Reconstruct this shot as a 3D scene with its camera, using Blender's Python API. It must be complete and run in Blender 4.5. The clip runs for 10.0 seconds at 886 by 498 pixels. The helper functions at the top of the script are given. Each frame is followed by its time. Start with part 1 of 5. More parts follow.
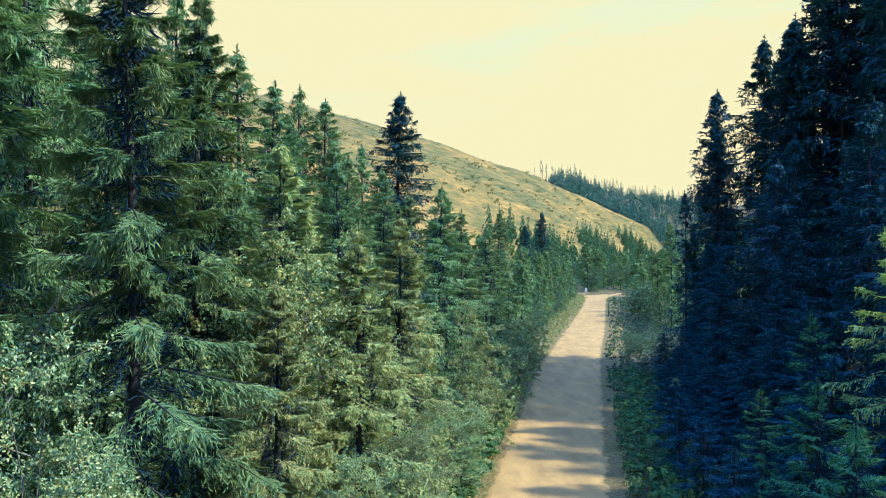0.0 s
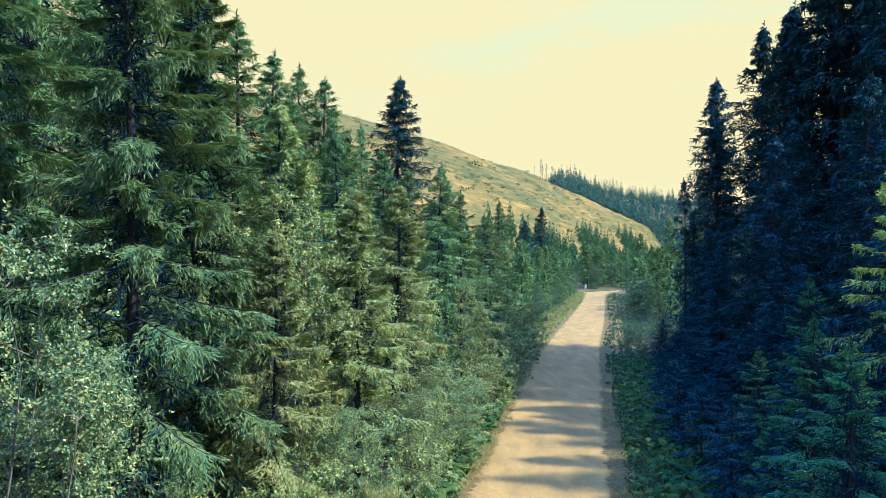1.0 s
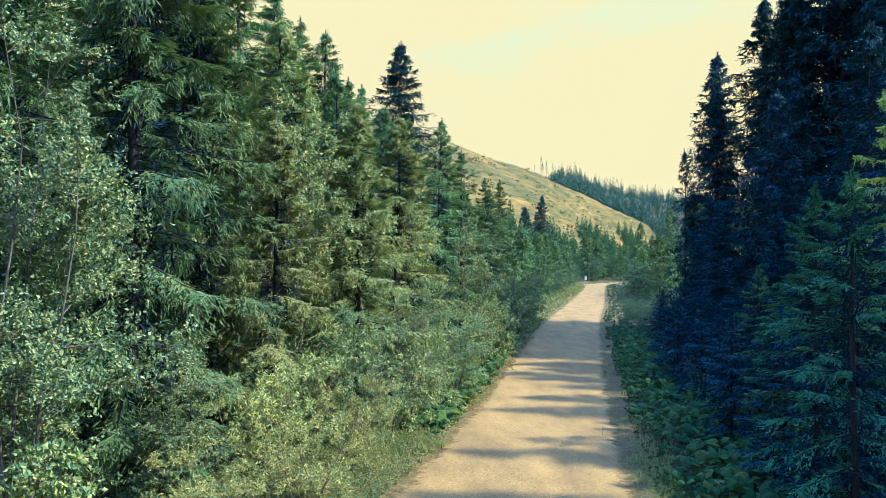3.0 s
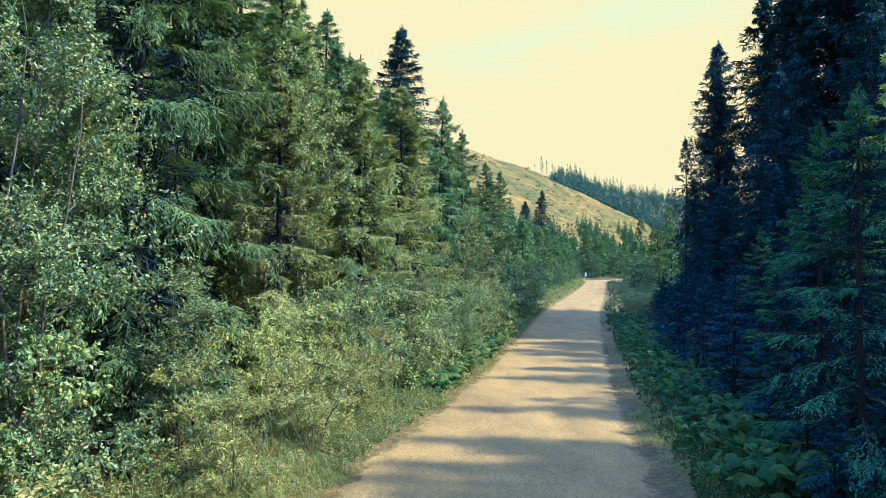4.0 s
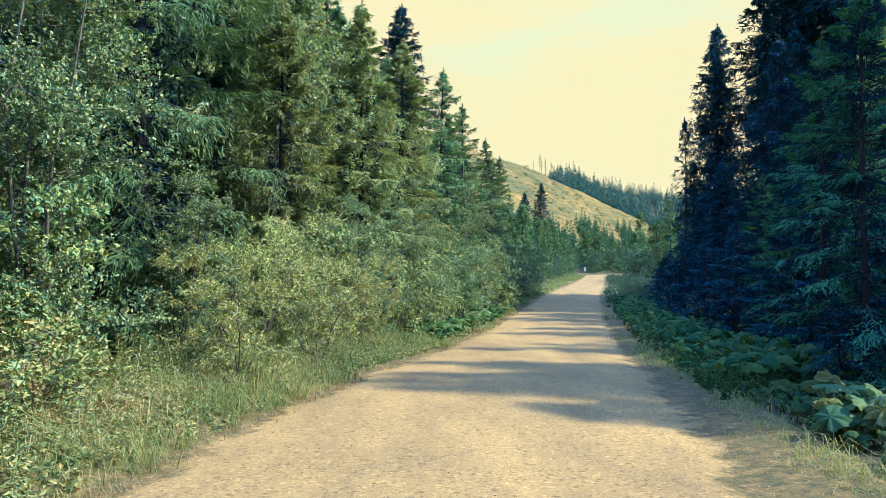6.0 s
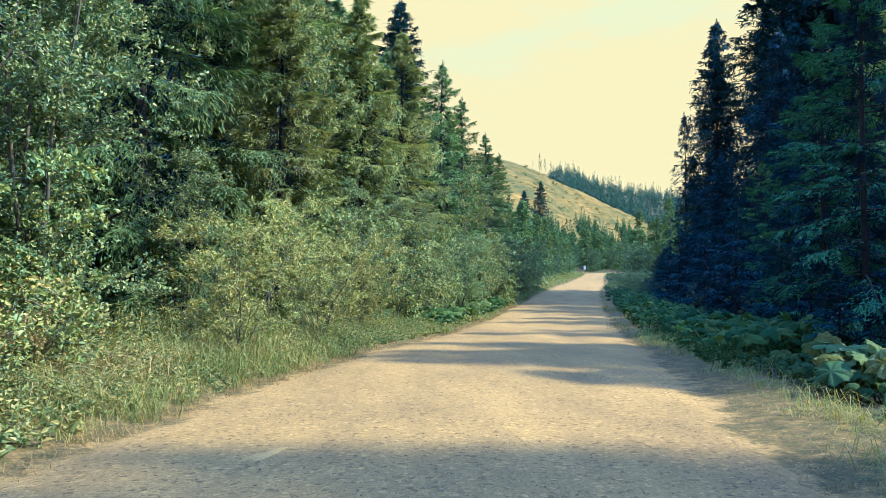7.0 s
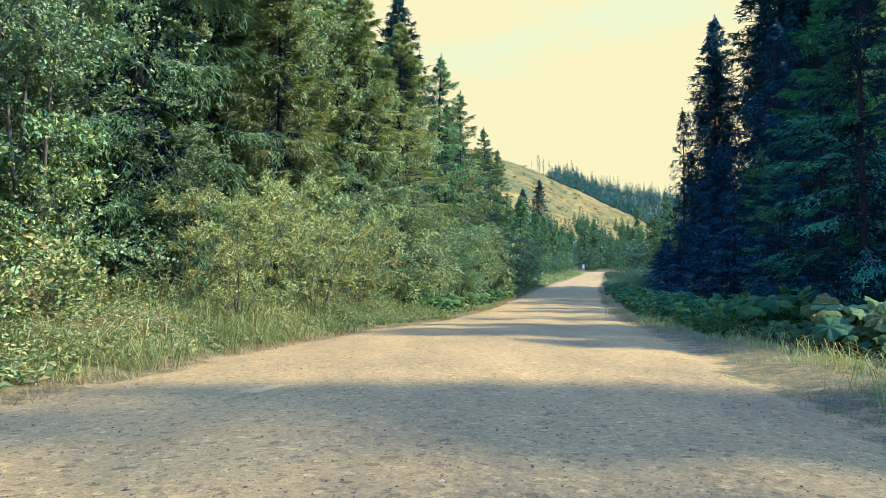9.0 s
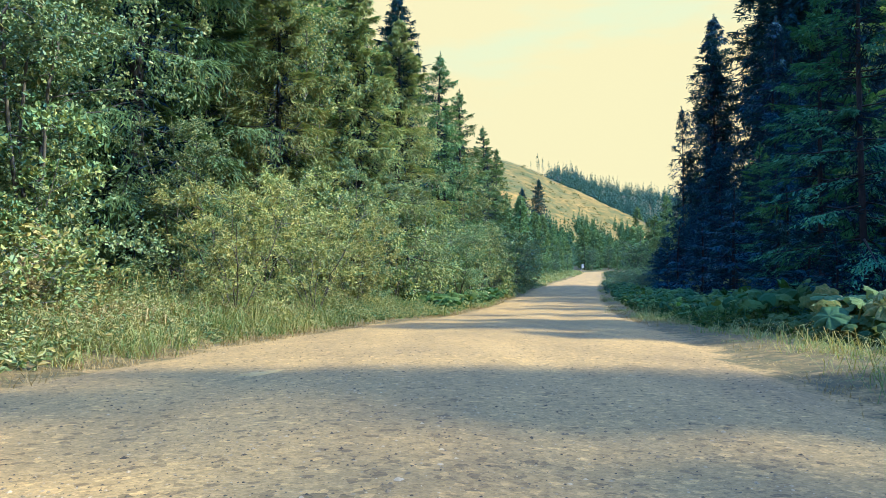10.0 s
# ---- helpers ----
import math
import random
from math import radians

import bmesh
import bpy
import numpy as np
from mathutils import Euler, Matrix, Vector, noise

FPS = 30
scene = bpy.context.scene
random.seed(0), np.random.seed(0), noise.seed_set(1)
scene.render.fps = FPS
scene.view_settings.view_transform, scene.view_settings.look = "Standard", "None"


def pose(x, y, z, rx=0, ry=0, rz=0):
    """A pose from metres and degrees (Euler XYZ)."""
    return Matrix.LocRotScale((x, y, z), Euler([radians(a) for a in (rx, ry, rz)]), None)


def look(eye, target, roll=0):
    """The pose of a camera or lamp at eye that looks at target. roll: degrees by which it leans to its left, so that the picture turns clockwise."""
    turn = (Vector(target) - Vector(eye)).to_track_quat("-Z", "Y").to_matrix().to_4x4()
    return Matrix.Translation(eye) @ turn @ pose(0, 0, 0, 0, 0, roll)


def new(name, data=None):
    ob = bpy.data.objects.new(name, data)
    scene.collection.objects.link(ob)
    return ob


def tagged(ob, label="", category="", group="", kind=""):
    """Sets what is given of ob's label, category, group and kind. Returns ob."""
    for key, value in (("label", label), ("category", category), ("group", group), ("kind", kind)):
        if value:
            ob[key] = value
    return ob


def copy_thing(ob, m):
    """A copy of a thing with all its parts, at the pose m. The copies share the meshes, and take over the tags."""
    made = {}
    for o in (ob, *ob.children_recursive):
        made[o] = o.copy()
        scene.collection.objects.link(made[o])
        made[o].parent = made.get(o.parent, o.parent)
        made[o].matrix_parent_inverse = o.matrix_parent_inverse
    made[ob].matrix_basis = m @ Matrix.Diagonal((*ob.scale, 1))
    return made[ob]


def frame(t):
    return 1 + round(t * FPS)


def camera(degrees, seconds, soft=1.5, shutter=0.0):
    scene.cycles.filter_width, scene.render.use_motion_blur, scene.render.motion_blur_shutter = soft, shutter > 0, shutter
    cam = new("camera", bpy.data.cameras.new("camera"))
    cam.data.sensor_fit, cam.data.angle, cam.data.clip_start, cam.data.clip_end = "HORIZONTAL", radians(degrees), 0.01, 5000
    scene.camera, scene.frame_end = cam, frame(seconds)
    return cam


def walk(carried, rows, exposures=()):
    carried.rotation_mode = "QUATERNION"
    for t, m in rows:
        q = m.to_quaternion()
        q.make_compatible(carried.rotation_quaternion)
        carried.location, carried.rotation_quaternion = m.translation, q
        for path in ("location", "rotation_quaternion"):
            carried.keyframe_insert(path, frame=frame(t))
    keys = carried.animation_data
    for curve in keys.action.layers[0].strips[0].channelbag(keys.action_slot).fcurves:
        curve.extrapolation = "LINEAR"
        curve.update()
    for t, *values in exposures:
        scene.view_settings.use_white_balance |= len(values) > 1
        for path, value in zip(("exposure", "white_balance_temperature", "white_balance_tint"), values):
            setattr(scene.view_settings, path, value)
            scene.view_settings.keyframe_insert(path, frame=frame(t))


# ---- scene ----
cam = camera(62.0, 10.0, soft=0.85)
METRES, EYE, TILT, LEAN, TURN = 7.0, 7.5, 1.0, 0.0, 0.0
ROWS = [
    (0.0, 0.0, 0.0, 0.0, 0.0, 0.0, -0.0),
    (0.5, 0.004, -0.0024, -0.0845, -0.0, 0.05, -0.05),
    (1.0, 0.0057, -0.0059, -0.1658, -0.01, 0.06, -0.09),
    (1.5, 0.008, -0.0088, -0.2491, -0.0, 0.07, -0.1),
    (2.0, 0.008, -0.0078, -0.3336, 0.0, 0.06, -0.14),
    (2.5, 0.0073, -0.006, -0.4182, 0.0, 0.06, -0.2),
    (4.0, -0.0046, -0.0003, -0.6611, -0.02, 0.11, -0.31),
    (4.5, -0.0093, 0.0003, -0.732, -0.05, 0.12, -0.27),
    (5.0, -0.0123, -0.0005, -0.7895, -0.06, 0.14, -0.24),
    (5.5, -0.0142, -0.002, -0.8378, -0.08, 0.15, -0.22),
    (7.0, -0.0166, -0.0032, -0.9313, -0.13, 0.17, -0.07),
    (7.5, -0.0176, -0.003, -0.9489, -0.15, 0.18, -0.03),
    (8.0, -0.0175, -0.0026, -0.9632, -0.18, 0.19, 0.0),
    (8.5, -0.0167, -0.002, -0.9753, -0.2, 0.2, 0.03),
    (9.0, -0.0159, -0.0016, -0.9857, -0.23, 0.21, 0.05),
    (9.5, -0.0155, -0.0011, -0.9937, -0.26, 0.22, 0.06),
    (10.0, -0.0158, -0.0013, -0.9987, -0.28, 0.22, 0.08),
]
walk(cam, [(t, pose(0, 0, EYE, TILT, LEAN, TURN) @ pose(METRES * x, METRES * y, METRES * z, 90 + pitch, roll, yaw)) for t, x, y, z, yaw, pitch, roll in ROWS],
     exposures=[(0.0, 1.78, 4550.0, 6.5), (10.0, 1.81, 4550.0, 6.5)])

# ---- light ----
SUN_EL, SUN_AZ = 46.0, -12.0      # degrees above the horizon; degrees ahead of due right
sun_way = Vector((math.cos(radians(SUN_EL)) * math.cos(radians(SUN_AZ)),
                  math.cos(radians(SUN_EL)) * math.sin(radians(SUN_AZ)), math.sin(radians(SUN_EL))))
sun = new("sun", bpy.data.lights.new("sun", "SUN"))
sun.data.energy, sun.data.angle, sun.data.color = 3.8, radians(1.6), (1.0, 0.79, 0.40)
sun.matrix_world = look(sun_way * 200, (0, 0, 0))


def make_world():
    world = bpy.data.worlds.new("sky")
    scene.world = world
    world.use_nodes = True
    nt = world.node_tree
    nt.nodes.clear()
    N, L = nt.nodes.new, nt.links.new
    sky = N("ShaderNodeTexSky")
    sky.sky_type, sky.sun_disc = "NISHITA", False
    sky.sun_elevation, sky.sun_rotation = radians(SUN_EL), radians(90 - SUN_AZ)
    sky.altitude, sky.dust_density, sky.ozone_density = 700, 0.6, 1.8
    blue = N("ShaderNodeBackground")
    blue.inputs["Strength"].default_value = 0.32
    L(sky.outputs[0], blue.inputs["Color"])
    veil = N("ShaderNodeBackground")
    veil.inputs["Strength"].default_value = 0.343
    coord = N("ShaderNodeTexCoord")
    sep = N("ShaderNodeSeparateXYZ")
    L(coord.outputs["Generated"], sep.inputs[0])
    # a bright hazy veil of cloud low down, opening into blue higher up
    low = N("ShaderNodeMapRange")
    low.interpolation_type = "SMOOTHSTEP"
    low.inputs["From Min"].default_value, low.inputs["From Max"].default_value = 0.37, 0.60
    low.inputs["To Min"].default_value, low.inputs["To Max"].default_value = 1.0, 0.04
    L(sep.outputs["Z"], low.inputs["Value"])
    # flat rows of thin cloud
    mp = N("ShaderNodeMapping")
    mp.inputs["Scale"].default_value = (2.2, 2.2, 9.0)
    L(coord.outputs["Generated"], mp.inputs[0])
    puff = N("ShaderNodeTexNoise")
    puff.inputs["Scale"].default_value, puff.inputs["Detail"].default_value = 1.6, 5.0
    puff.inputs["Roughness"].default_value = 0.5
    L(mp.outputs[0], puff.inputs["Vector"])
    gap = N("ShaderNodeMapRange")
    gap.interpolation_type = "SMOOTHSTEP"
    gap.inputs["From Min"].default_value, gap.inputs["From Max"].default_value = 0.47, 0.62
    L(puff.outputs[0], gap.inputs["Value"])
    high = N("ShaderNodeMapRange")
    high.interpolation_type = "SMOOTHSTEP"
    high.inputs["From Min"].default_value, high.inputs["From Max"].default_value = 0.16, 0.30
    high.inputs["To Max"].default_value = 0.75
    L(sep.outputs["Z"], high.inputs["Value"])
    cut = N("ShaderNodeMath")
    cut.operation = "MULTIPLY"
    L(gap.outputs[0], cut.inputs[0])
    L(high.outputs[0], cut.inputs[1])
    tone = N("ShaderNodeMixRGB")
    tone.inputs[1].default_value, tone.inputs[2].default_value = (1.0, 0.72, 0.285, 1), (0.87, 0.755, 0.35, 1)
    L(cut.outputs[0], tone.inputs[0])
    L(tone.outputs[0], veil.inputs["Color"])
    mix = N("ShaderNodeMixShader")
    L(low.outputs[0], mix.inputs[0])
    L(blue.outputs[0], mix.inputs[1])
    L(veil.outputs[0], mix.inputs[2])
    out = N("ShaderNodeOutputWorld")
    L(mix.outputs[0], out.inputs[0])


make_world()

# ---- materials ----
def blank(name):
    m = bpy.data.materials.new(name)
    m.use_nodes = True
    nt = m.node_tree
    nt.nodes.clear()
    return m, nt, nt.nodes.new, nt.links.new


def ramp(N, stops):
    r = N("ShaderNodeValToRGB")
    el = r.color_ramp.elements
    while len(el) < len(stops):
        el.new(0.5)
    for e, (p, c) in zip(el, stops):
        e.position, e.color = p, (*c, 1)
    return r


def leaf_material(name, colours, through_light=0.35, rough=0.55, patch=0.35, gloss=0.35):
    """Foliage: every leaf or needle spray has a tone of its own, with patches of tone over the plant."""
    m, nt, N, L = blank(name)
    geo, obj, coord = N("ShaderNodeNewGeometry"), N("ShaderNodeObjectInfo"), N("ShaderNodeTexCoord")
    big = N("ShaderNodeTexNoise")
    big.inputs["Scale"].default_value, big.inputs["Detail"].default_value = 0.55, 3.0
    L(coord.outputs["Object"], big.inputs["Vector"])
    a = N("ShaderNodeMath")
    a.operation = "MULTIPLY_ADD"
    a.inputs[1].default_value = 1.0 - patch
    L(geo.outputs["Random Per Island"], a.inputs[0])
    b = N("ShaderNodeMath")
    b.operation = "MULTIPLY"
    b.inputs[1].default_value = patch
    L(big.outputs[0], b.inputs[0])
    L(b.outputs[0], a.inputs[2])
    n = len(colours) - 1
    r = ramp(N, [(0.12 + 0.76 * i / n, c) for i, c in enumerate(colours)])
    L(a.outputs[0], r.inputs[0])
    hsv = N("ShaderNodeHueSaturation")
    L(r.outputs[0], hsv.inputs["Color"])
    hue = N("ShaderNodeMapRange")
    hue.inputs["To Min"].default_value, hue.inputs["To Max"].default_value = 0.485, 0.515
    L(obj.outputs["Random"], hue.inputs["Value"])
    L(hue.outputs[0], hsv.inputs["Hue"])
    val = N("ShaderNodeMapRange")
    val.inputs["To Min"].default_value, val.inputs["To Max"].default_value = 0.8, 1.2
    L(obj.outputs["Random"], val.inputs["Value"])
    L(val.outputs[0], hsv.inputs["Value"])
    p = N("ShaderNodeBsdfPrincipled")
    p.inputs["Roughness"].default_value = rough
    p.inputs["Specular IOR Level"].default_value = gloss
    L(hsv.outputs[0], p.inputs["Base Color"])
    tr = N("ShaderNodeBsdfTranslucent")
    warm = N("ShaderNodeMixRGB")
    warm.blend_type = "MULTIPLY"
    warm.inputs[0].default_value = 1.0
    warm.inputs[2].default_value = (1.25, 1.2, 0.6, 1)
    L(hsv.outputs[0], warm.inputs[1])
    L(warm.outputs[0], tr.inputs["Color"])
    mix = N("ShaderNodeMixShader")
    mix.inputs[0].default_value = through_light
    L(p.outputs[0], mix.inputs[1])
    L(tr.outputs[0], mix.inputs[2])
    out = N("ShaderNodeOutputMaterial")
    L(mix.outputs[0], out.inputs[0])
    return m


def rough_material(name, colours, scale, fine, bump=0.3, rough=0.9, stretch=(1, 1, 1), dist=0.02):
    """Bark, wood, stone and the like: two sizes of noise for tone and relief."""
    m, nt, N, L = blank(name)
    coord = N("ShaderNodeTexCoord")
    mp = N("ShaderNodeMapping")
    mp.inputs["Scale"].default_value = stretch
    L(coord.outputs["Object"], mp.inputs[0])
    n1, n2 = N("ShaderNodeTexNoise"), N("ShaderNodeTexNoise")
    for n, s in ((n1, scale), (n2, fine)):
        n.inputs["Scale"].default_value, n.inputs["Detail"].default_value = s, 5.0
        L(mp.outputs[0], n.inputs["Vector"])
    add = N("ShaderNodeMath")
    add.operation = "MULTIPLY_ADD"
    add.inputs[1].default_value = 0.5
    half = N("ShaderNodeMath")
    half.operation = "MULTIPLY"
    half.inputs[1].default_value = 0.5
    L(n1.outputs[0], half.inputs[0])
    L(n2.outputs[0], add.inputs[0])
    L(half.outputs[0], add.inputs[2])
    k = len(colours) - 1
    r = ramp(N, [(0.33 + 0.34 * i / k, c) for i, c in enumerate(colours)])
    L(add.outputs[0], r.inputs[0])
    p = N("ShaderNodeBsdfPrincipled")
    p.inputs["Roughness"].default_value = rough
    p.inputs["Specular IOR Level"].default_value = 0.25
    L(r.outputs[0], p.inputs["Base Color"])
    bm = N("ShaderNodeBump")
    bm.inputs["Strength"].default_value, bm.inputs["Distance"].default_value = bump, dist
    L(n2.outputs[0], bm.inputs["Height"])
    L(bm.outputs[0], p.inputs["Normal"])
    out = N("ShaderNodeOutputMaterial")
    L(p.outputs[0], out.inputs[0])
    return m


SPRUCE = leaf_material("spruce_needles", [(0.040, 0.097, 0.068), (0.079, 0.147, 0.073), (0.135, 0.201, 0.080), (0.235, 0.267, 0.090)], 0.22, 0.8, 0.6, 0.06)
# needles for the dark conifers, with their navy shade put into the colour
SPRUCE_SHADED = leaf_material("shaded_spruce_needles", [(0.009, 0.032, 0.064), (0.014, 0.048, 0.074), (0.036, 0.080, 0.074)], 0.12, 0.85, 0.35, 0.1)
SPRUCE_DRY = leaf_material("dry_spruce_needles", [(0.066, 0.135, 0.089), (0.156, 0.229, 0.091), (0.282, 0.296, 0.109), (0.443, 0.344, 0.127)], 0.22, 0.8, 0.6, 0.06)
# spruce needles of the young trees, their shade put into the colour
SPRUCE_YOUNG_SHADED = leaf_material("shaded_young_needles", [(0.028, 0.085, 0.060), (0.052, 0.138, 0.070), (0.107, 0.206, 0.078)], 0.2, 0.8, 0.5, 0.08)
LARCH = leaf_material("fresh_needles", [(0.087, 0.178, 0.077), (0.185, 0.274, 0.081), (0.385, 0.429, 0.105)], 0.35, 0.6)
ALDER = leaf_material("alder_leaves", [(0.043, 0.100, 0.073), (0.107, 0.172, 0.085), (0.212, 0.270, 0.114), (0.390, 0.382, 0.166)], 0.22, 0.5, 0.4, 0.25)
WILLOW = leaf_material("willow_leaves", [(0.085, 0.142, 0.064), (0.194, 0.245, 0.083), (0.337, 0.348, 0.107), (0.546, 0.462, 0.146)], 0.22, 0.5, 0.4, 0.2)
BIRCH = leaf_material("birch_leaves", [(0.050, 0.110, 0.073), (0.127, 0.191, 0.079), (0.251, 0.284, 0.101), (0.443, 0.384, 0.122)], 0.22, 0.5, 0.4, 0.22)
BRAMBLE = leaf_material("bramble_leaves", [(0.070, 0.127, 0.049), (0.154, 0.201, 0.066), (0.269, 0.272, 0.084), (0.377, 0.272, 0.092)], 0.22, 0.5, 0.4, 0.25)
BROWNED = leaf_material("browned_leaves", [(0.090, 0.092, 0.048), (0.165, 0.135, 0.066), (0.260, 0.195, 0.088), (0.360, 0.300, 0.130)], 0.25, 0.6, 0.5, 0.15)
FARLEAF = leaf_material("far_leaves", [(0.025, 0.068, 0.068), (0.068, 0.120, 0.078), (0.149, 0.184, 0.092)], 0.25, 0.6, 0.6, 0.15)
HERB = leaf_material("herb_leaves", [(0.046, 0.091, 0.053), (0.114, 0.156, 0.063), (0.237, 0.226, 0.086), (0.410, 0.291, 0.135)], 0.3, 0.5, 0.55, 0.2)
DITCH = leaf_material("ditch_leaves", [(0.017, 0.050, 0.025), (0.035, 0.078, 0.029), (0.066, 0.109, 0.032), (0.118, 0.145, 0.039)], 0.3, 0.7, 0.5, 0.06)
GRASS = leaf_material("grass_blades", [(0.050, 0.093, 0.028), (0.119, 0.153, 0.041), (0.221, 0.204, 0.064), (0.377, 0.255, 0.108)], 0.3, 0.6, 0.55, 0.2)
DRYGRASS = leaf_material("dry_grass_blades", [(0.15, 0.12, 0.05), (0.25, 0.19, 0.08), (0.36, 0.27, 0.12)], 0.25, 0.7, 0.5, 0.2)
# bluer, lighter needles: the haze of distance put into the colour
HAZED_WOOD = leaf_material("hazed_needles", [(0.035, 0.091, 0.104), (0.062, 0.131, 0.120), (0.108, 0.171, 0.126)], 0.2, 0.7, 0.5, 0.1)
SCRUB = leaf_material("hill_scrub_leaves", [(0.050, 0.066, 0.026), (0.090, 0.094, 0.034), (0.150, 0.118, 0.042)], 0.2, 0.8, 0.5, 0.1)
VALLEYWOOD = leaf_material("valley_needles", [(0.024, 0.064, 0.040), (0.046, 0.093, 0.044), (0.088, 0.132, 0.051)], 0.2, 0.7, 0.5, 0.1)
# bare inner twigs, with the navy shade between boughs put into the colour
SHADE_TWIGS = leaf_material("shade_coloured_twigs", [(0.009, 0.025, 0.054), (0.016, 0.034, 0.058), (0.026, 0.040, 0.054)], 0.0, 0.95, 0.3, 0.05)
BARK = rough_material("spruce_bark", [(0.010, 0.011, 0.014), (0.024, 0.024, 0.027), (0.05, 0.047, 0.045)], 3.0, 25.0, 0.6, 0.95, (1, 1, 0.3), 0.03)
PALEBARK = rough_material("pale_bark", [(0.04, 0.035, 0.03), (0.09, 0.08, 0.068), (0.16, 0.145, 0.125)], 4.0, 30.0, 0.5, 0.9, (1, 1, 0.4), 0.01)
DEADWOOD = rough_material("dead_wood", [(0.12, 0.10, 0.085), (0.22, 0.19, 0.165), (0.32, 0.29, 0.26)], 3.0, 30.0, 0.5, 0.9, (1, 1, 0.2), 0.01)

# ---- plan: the road, the valley and the hill ----
ROAD_Y = [-60, 0, 4, 9, 12.5, 17, 25, 31, 38, 49, 60, 75, 100, 124, 150, 180, 192, 202, 212]
ROAD_L = [-9.5, -2.7, -2.3, -1.75, -1.25, -0.3, 1.2, 2.35, 3.6, 5.65, 7.6, 11.0, 16.8, 22.4, 28.4, 34.9, 37.0, 39.0, 44.0]
ROAD_R = [-6.0, 1.05, 1.75, 2.65, 3.35, 4.1, 5.6, 6.8, 8.2, 10.5, 12.75, 16.0, 21.9, 27.3, 32.9, 39.7, 43.0, 47.5, 53.0]
PROFILE_Y = [-60, -20, 0, 4, 10, 16, 22, 30, 44, 60, 110, 200, 400, 900]
PROFILE_Z = [0.6, 0.35, 0.0, -0.1, -0.36, -0.66, -0.93, -1.12, -1.35, -1.5, -1.6, -1.5, 0.0, 3.0]


CREST_X = [-400, -82, -55, -28, 6, 40, 76, 102, 130, 158, 187, 214, 260]
CREST_Y = [200, 340, 390, 430, 480, 540, 600, 620, 640, 655, 670, 680, 690]
CREST_Z = [94, 84, 84, 83.5, 79, 77, 77, 66, 57, 46, 32, 14, 0]


def smooth(xs, ys, y):
    """A curve through the given places, eased by averaging over a few metres."""
    y = np.asarray(y, float)
    w = 0.9 + 0.02 * np.abs(y)
    return sum(np.interp(y + k * w, xs, ys) for k in (-1, -0.5, 0, 0.5, 1)) / 5


def road_left(y):
    return smooth(ROAD_Y, ROAD_L, y)


def road_right(y):
    return smooth(ROAD_Y, ROAD_R, y)


def road_z(y):
    return smooth(PROFILE_Y, PROFILE_Z, y)


def valley_x(y):
    """The valley's line: along the road, then bending to the right with the stream."""
    y = np.asarray(y, float)
    return np.where(y < 190, 0.5 * (road_left(np.minimum(y, 190)) + road_right(np.minimum(y, 190))), 40.0 + (y - 190) * 0.42)


def waves(x, y):
    return (np.sin(x * 0.31 + 1.3 * np.sin(y * 0.17)) * np.sin(y * 0.27 + 0.8) * 0.5
            + np.sin(x * 0.83 + y * 0.51) * np.sin(y * 0.71 - x * 0.37) * 0.25)


def slow(x, y):
    return np.sin(x * 0.021 + 0.7) * np.sin(y * 0.017 + 0.4) + 0.5 * np.sin(x * 0.05 + y * 0.043) + 0.22 * np.sin(x * 0.13 - y * 0.09)


def ease(a, b, v):
    t = np.clip((v - a) / (b - a), 0, 1)
    return t * t * (3 - 2 * t)


def ground_z(x, y):
    x, y = np.asarray(x, float), np.asarray(y, float)
    u = x - valley_x(y)
    half = 2.25
    z = road_z(y)
    # banks beside the road, a shallow ditch on the right
    z = z + 0.10 * ease(half, half + 1.2, -u) - 0.35 * ease(half + 1.1, half + 3.6, u) + 0.25 * ease(9, 14, u)
    z = z + 0.055 * np.clip(-u - 5, 0, 22) + 0.12 * np.clip(u - 12, 0, 30)
    # the felled hill on the left: a long spur whose crest falls away to the right
    cy, cz = smooth(CREST_X, CREST_Y, x), smooth(CREST_X, CREST_Z, x)
    s = np.clip(-u - 26, 0, None) / np.maximum(valley_x(cy) - x - 26, 30)
    z = z + cz * np.where(s < 1, s ** 1.05, 1 - 0.35 * np.clip(s - 1, 0, 1.6)) + ease(20, 90, -u) * 1.3 * slow(x, y)
    # wooded slopes on the right and at the valley's end
    z = z + 70 * ease(40, 260, u) * ease(20, 200, y) + 70 * ease(640, 860, y) * ease(70, 140, x)
    z = z + 0.10 * waves(x, y) * ease(half - 0.1, half + 2.0, np.abs(u))
    return z


def gz(x, y):
    return float(ground_z(x, y))


def np_mesh(name, verts, faces, mat, smooth_faces=False):
    """A mesh from arrays of places and of quads or triangles."""
    verts, faces = np.asarray(verts, np.float32), np.asarray(faces, np.int32)
    me = bpy.data.meshes.new(name)
    n, k = faces.shape
    me.vertices.add(len(verts))
    me.vertices.foreach_set("co", verts.ravel())
    me.loops.add(n * k)
    me.loops.foreach_set("vertex_index", faces.ravel())
    me.polygons.add(n)
    me.polygons.foreach_set("loop_start", np.arange(0, n * k, k, dtype=np.int32))
    me.polygons.foreach_set("use_smooth", np.full(n, smooth_faces))
    me.materials.append(mat)
    me.update(calc_edges=True)
    me.validate()
    return me


def grid_faces(rows, cols):
    i = np.arange(rows - 1)[:, None] * cols + np.arange(cols - 1)[None, :]
    return np.stack([i, i + 1, i + cols + 1, i + cols], -1).reshape(-1, 4)


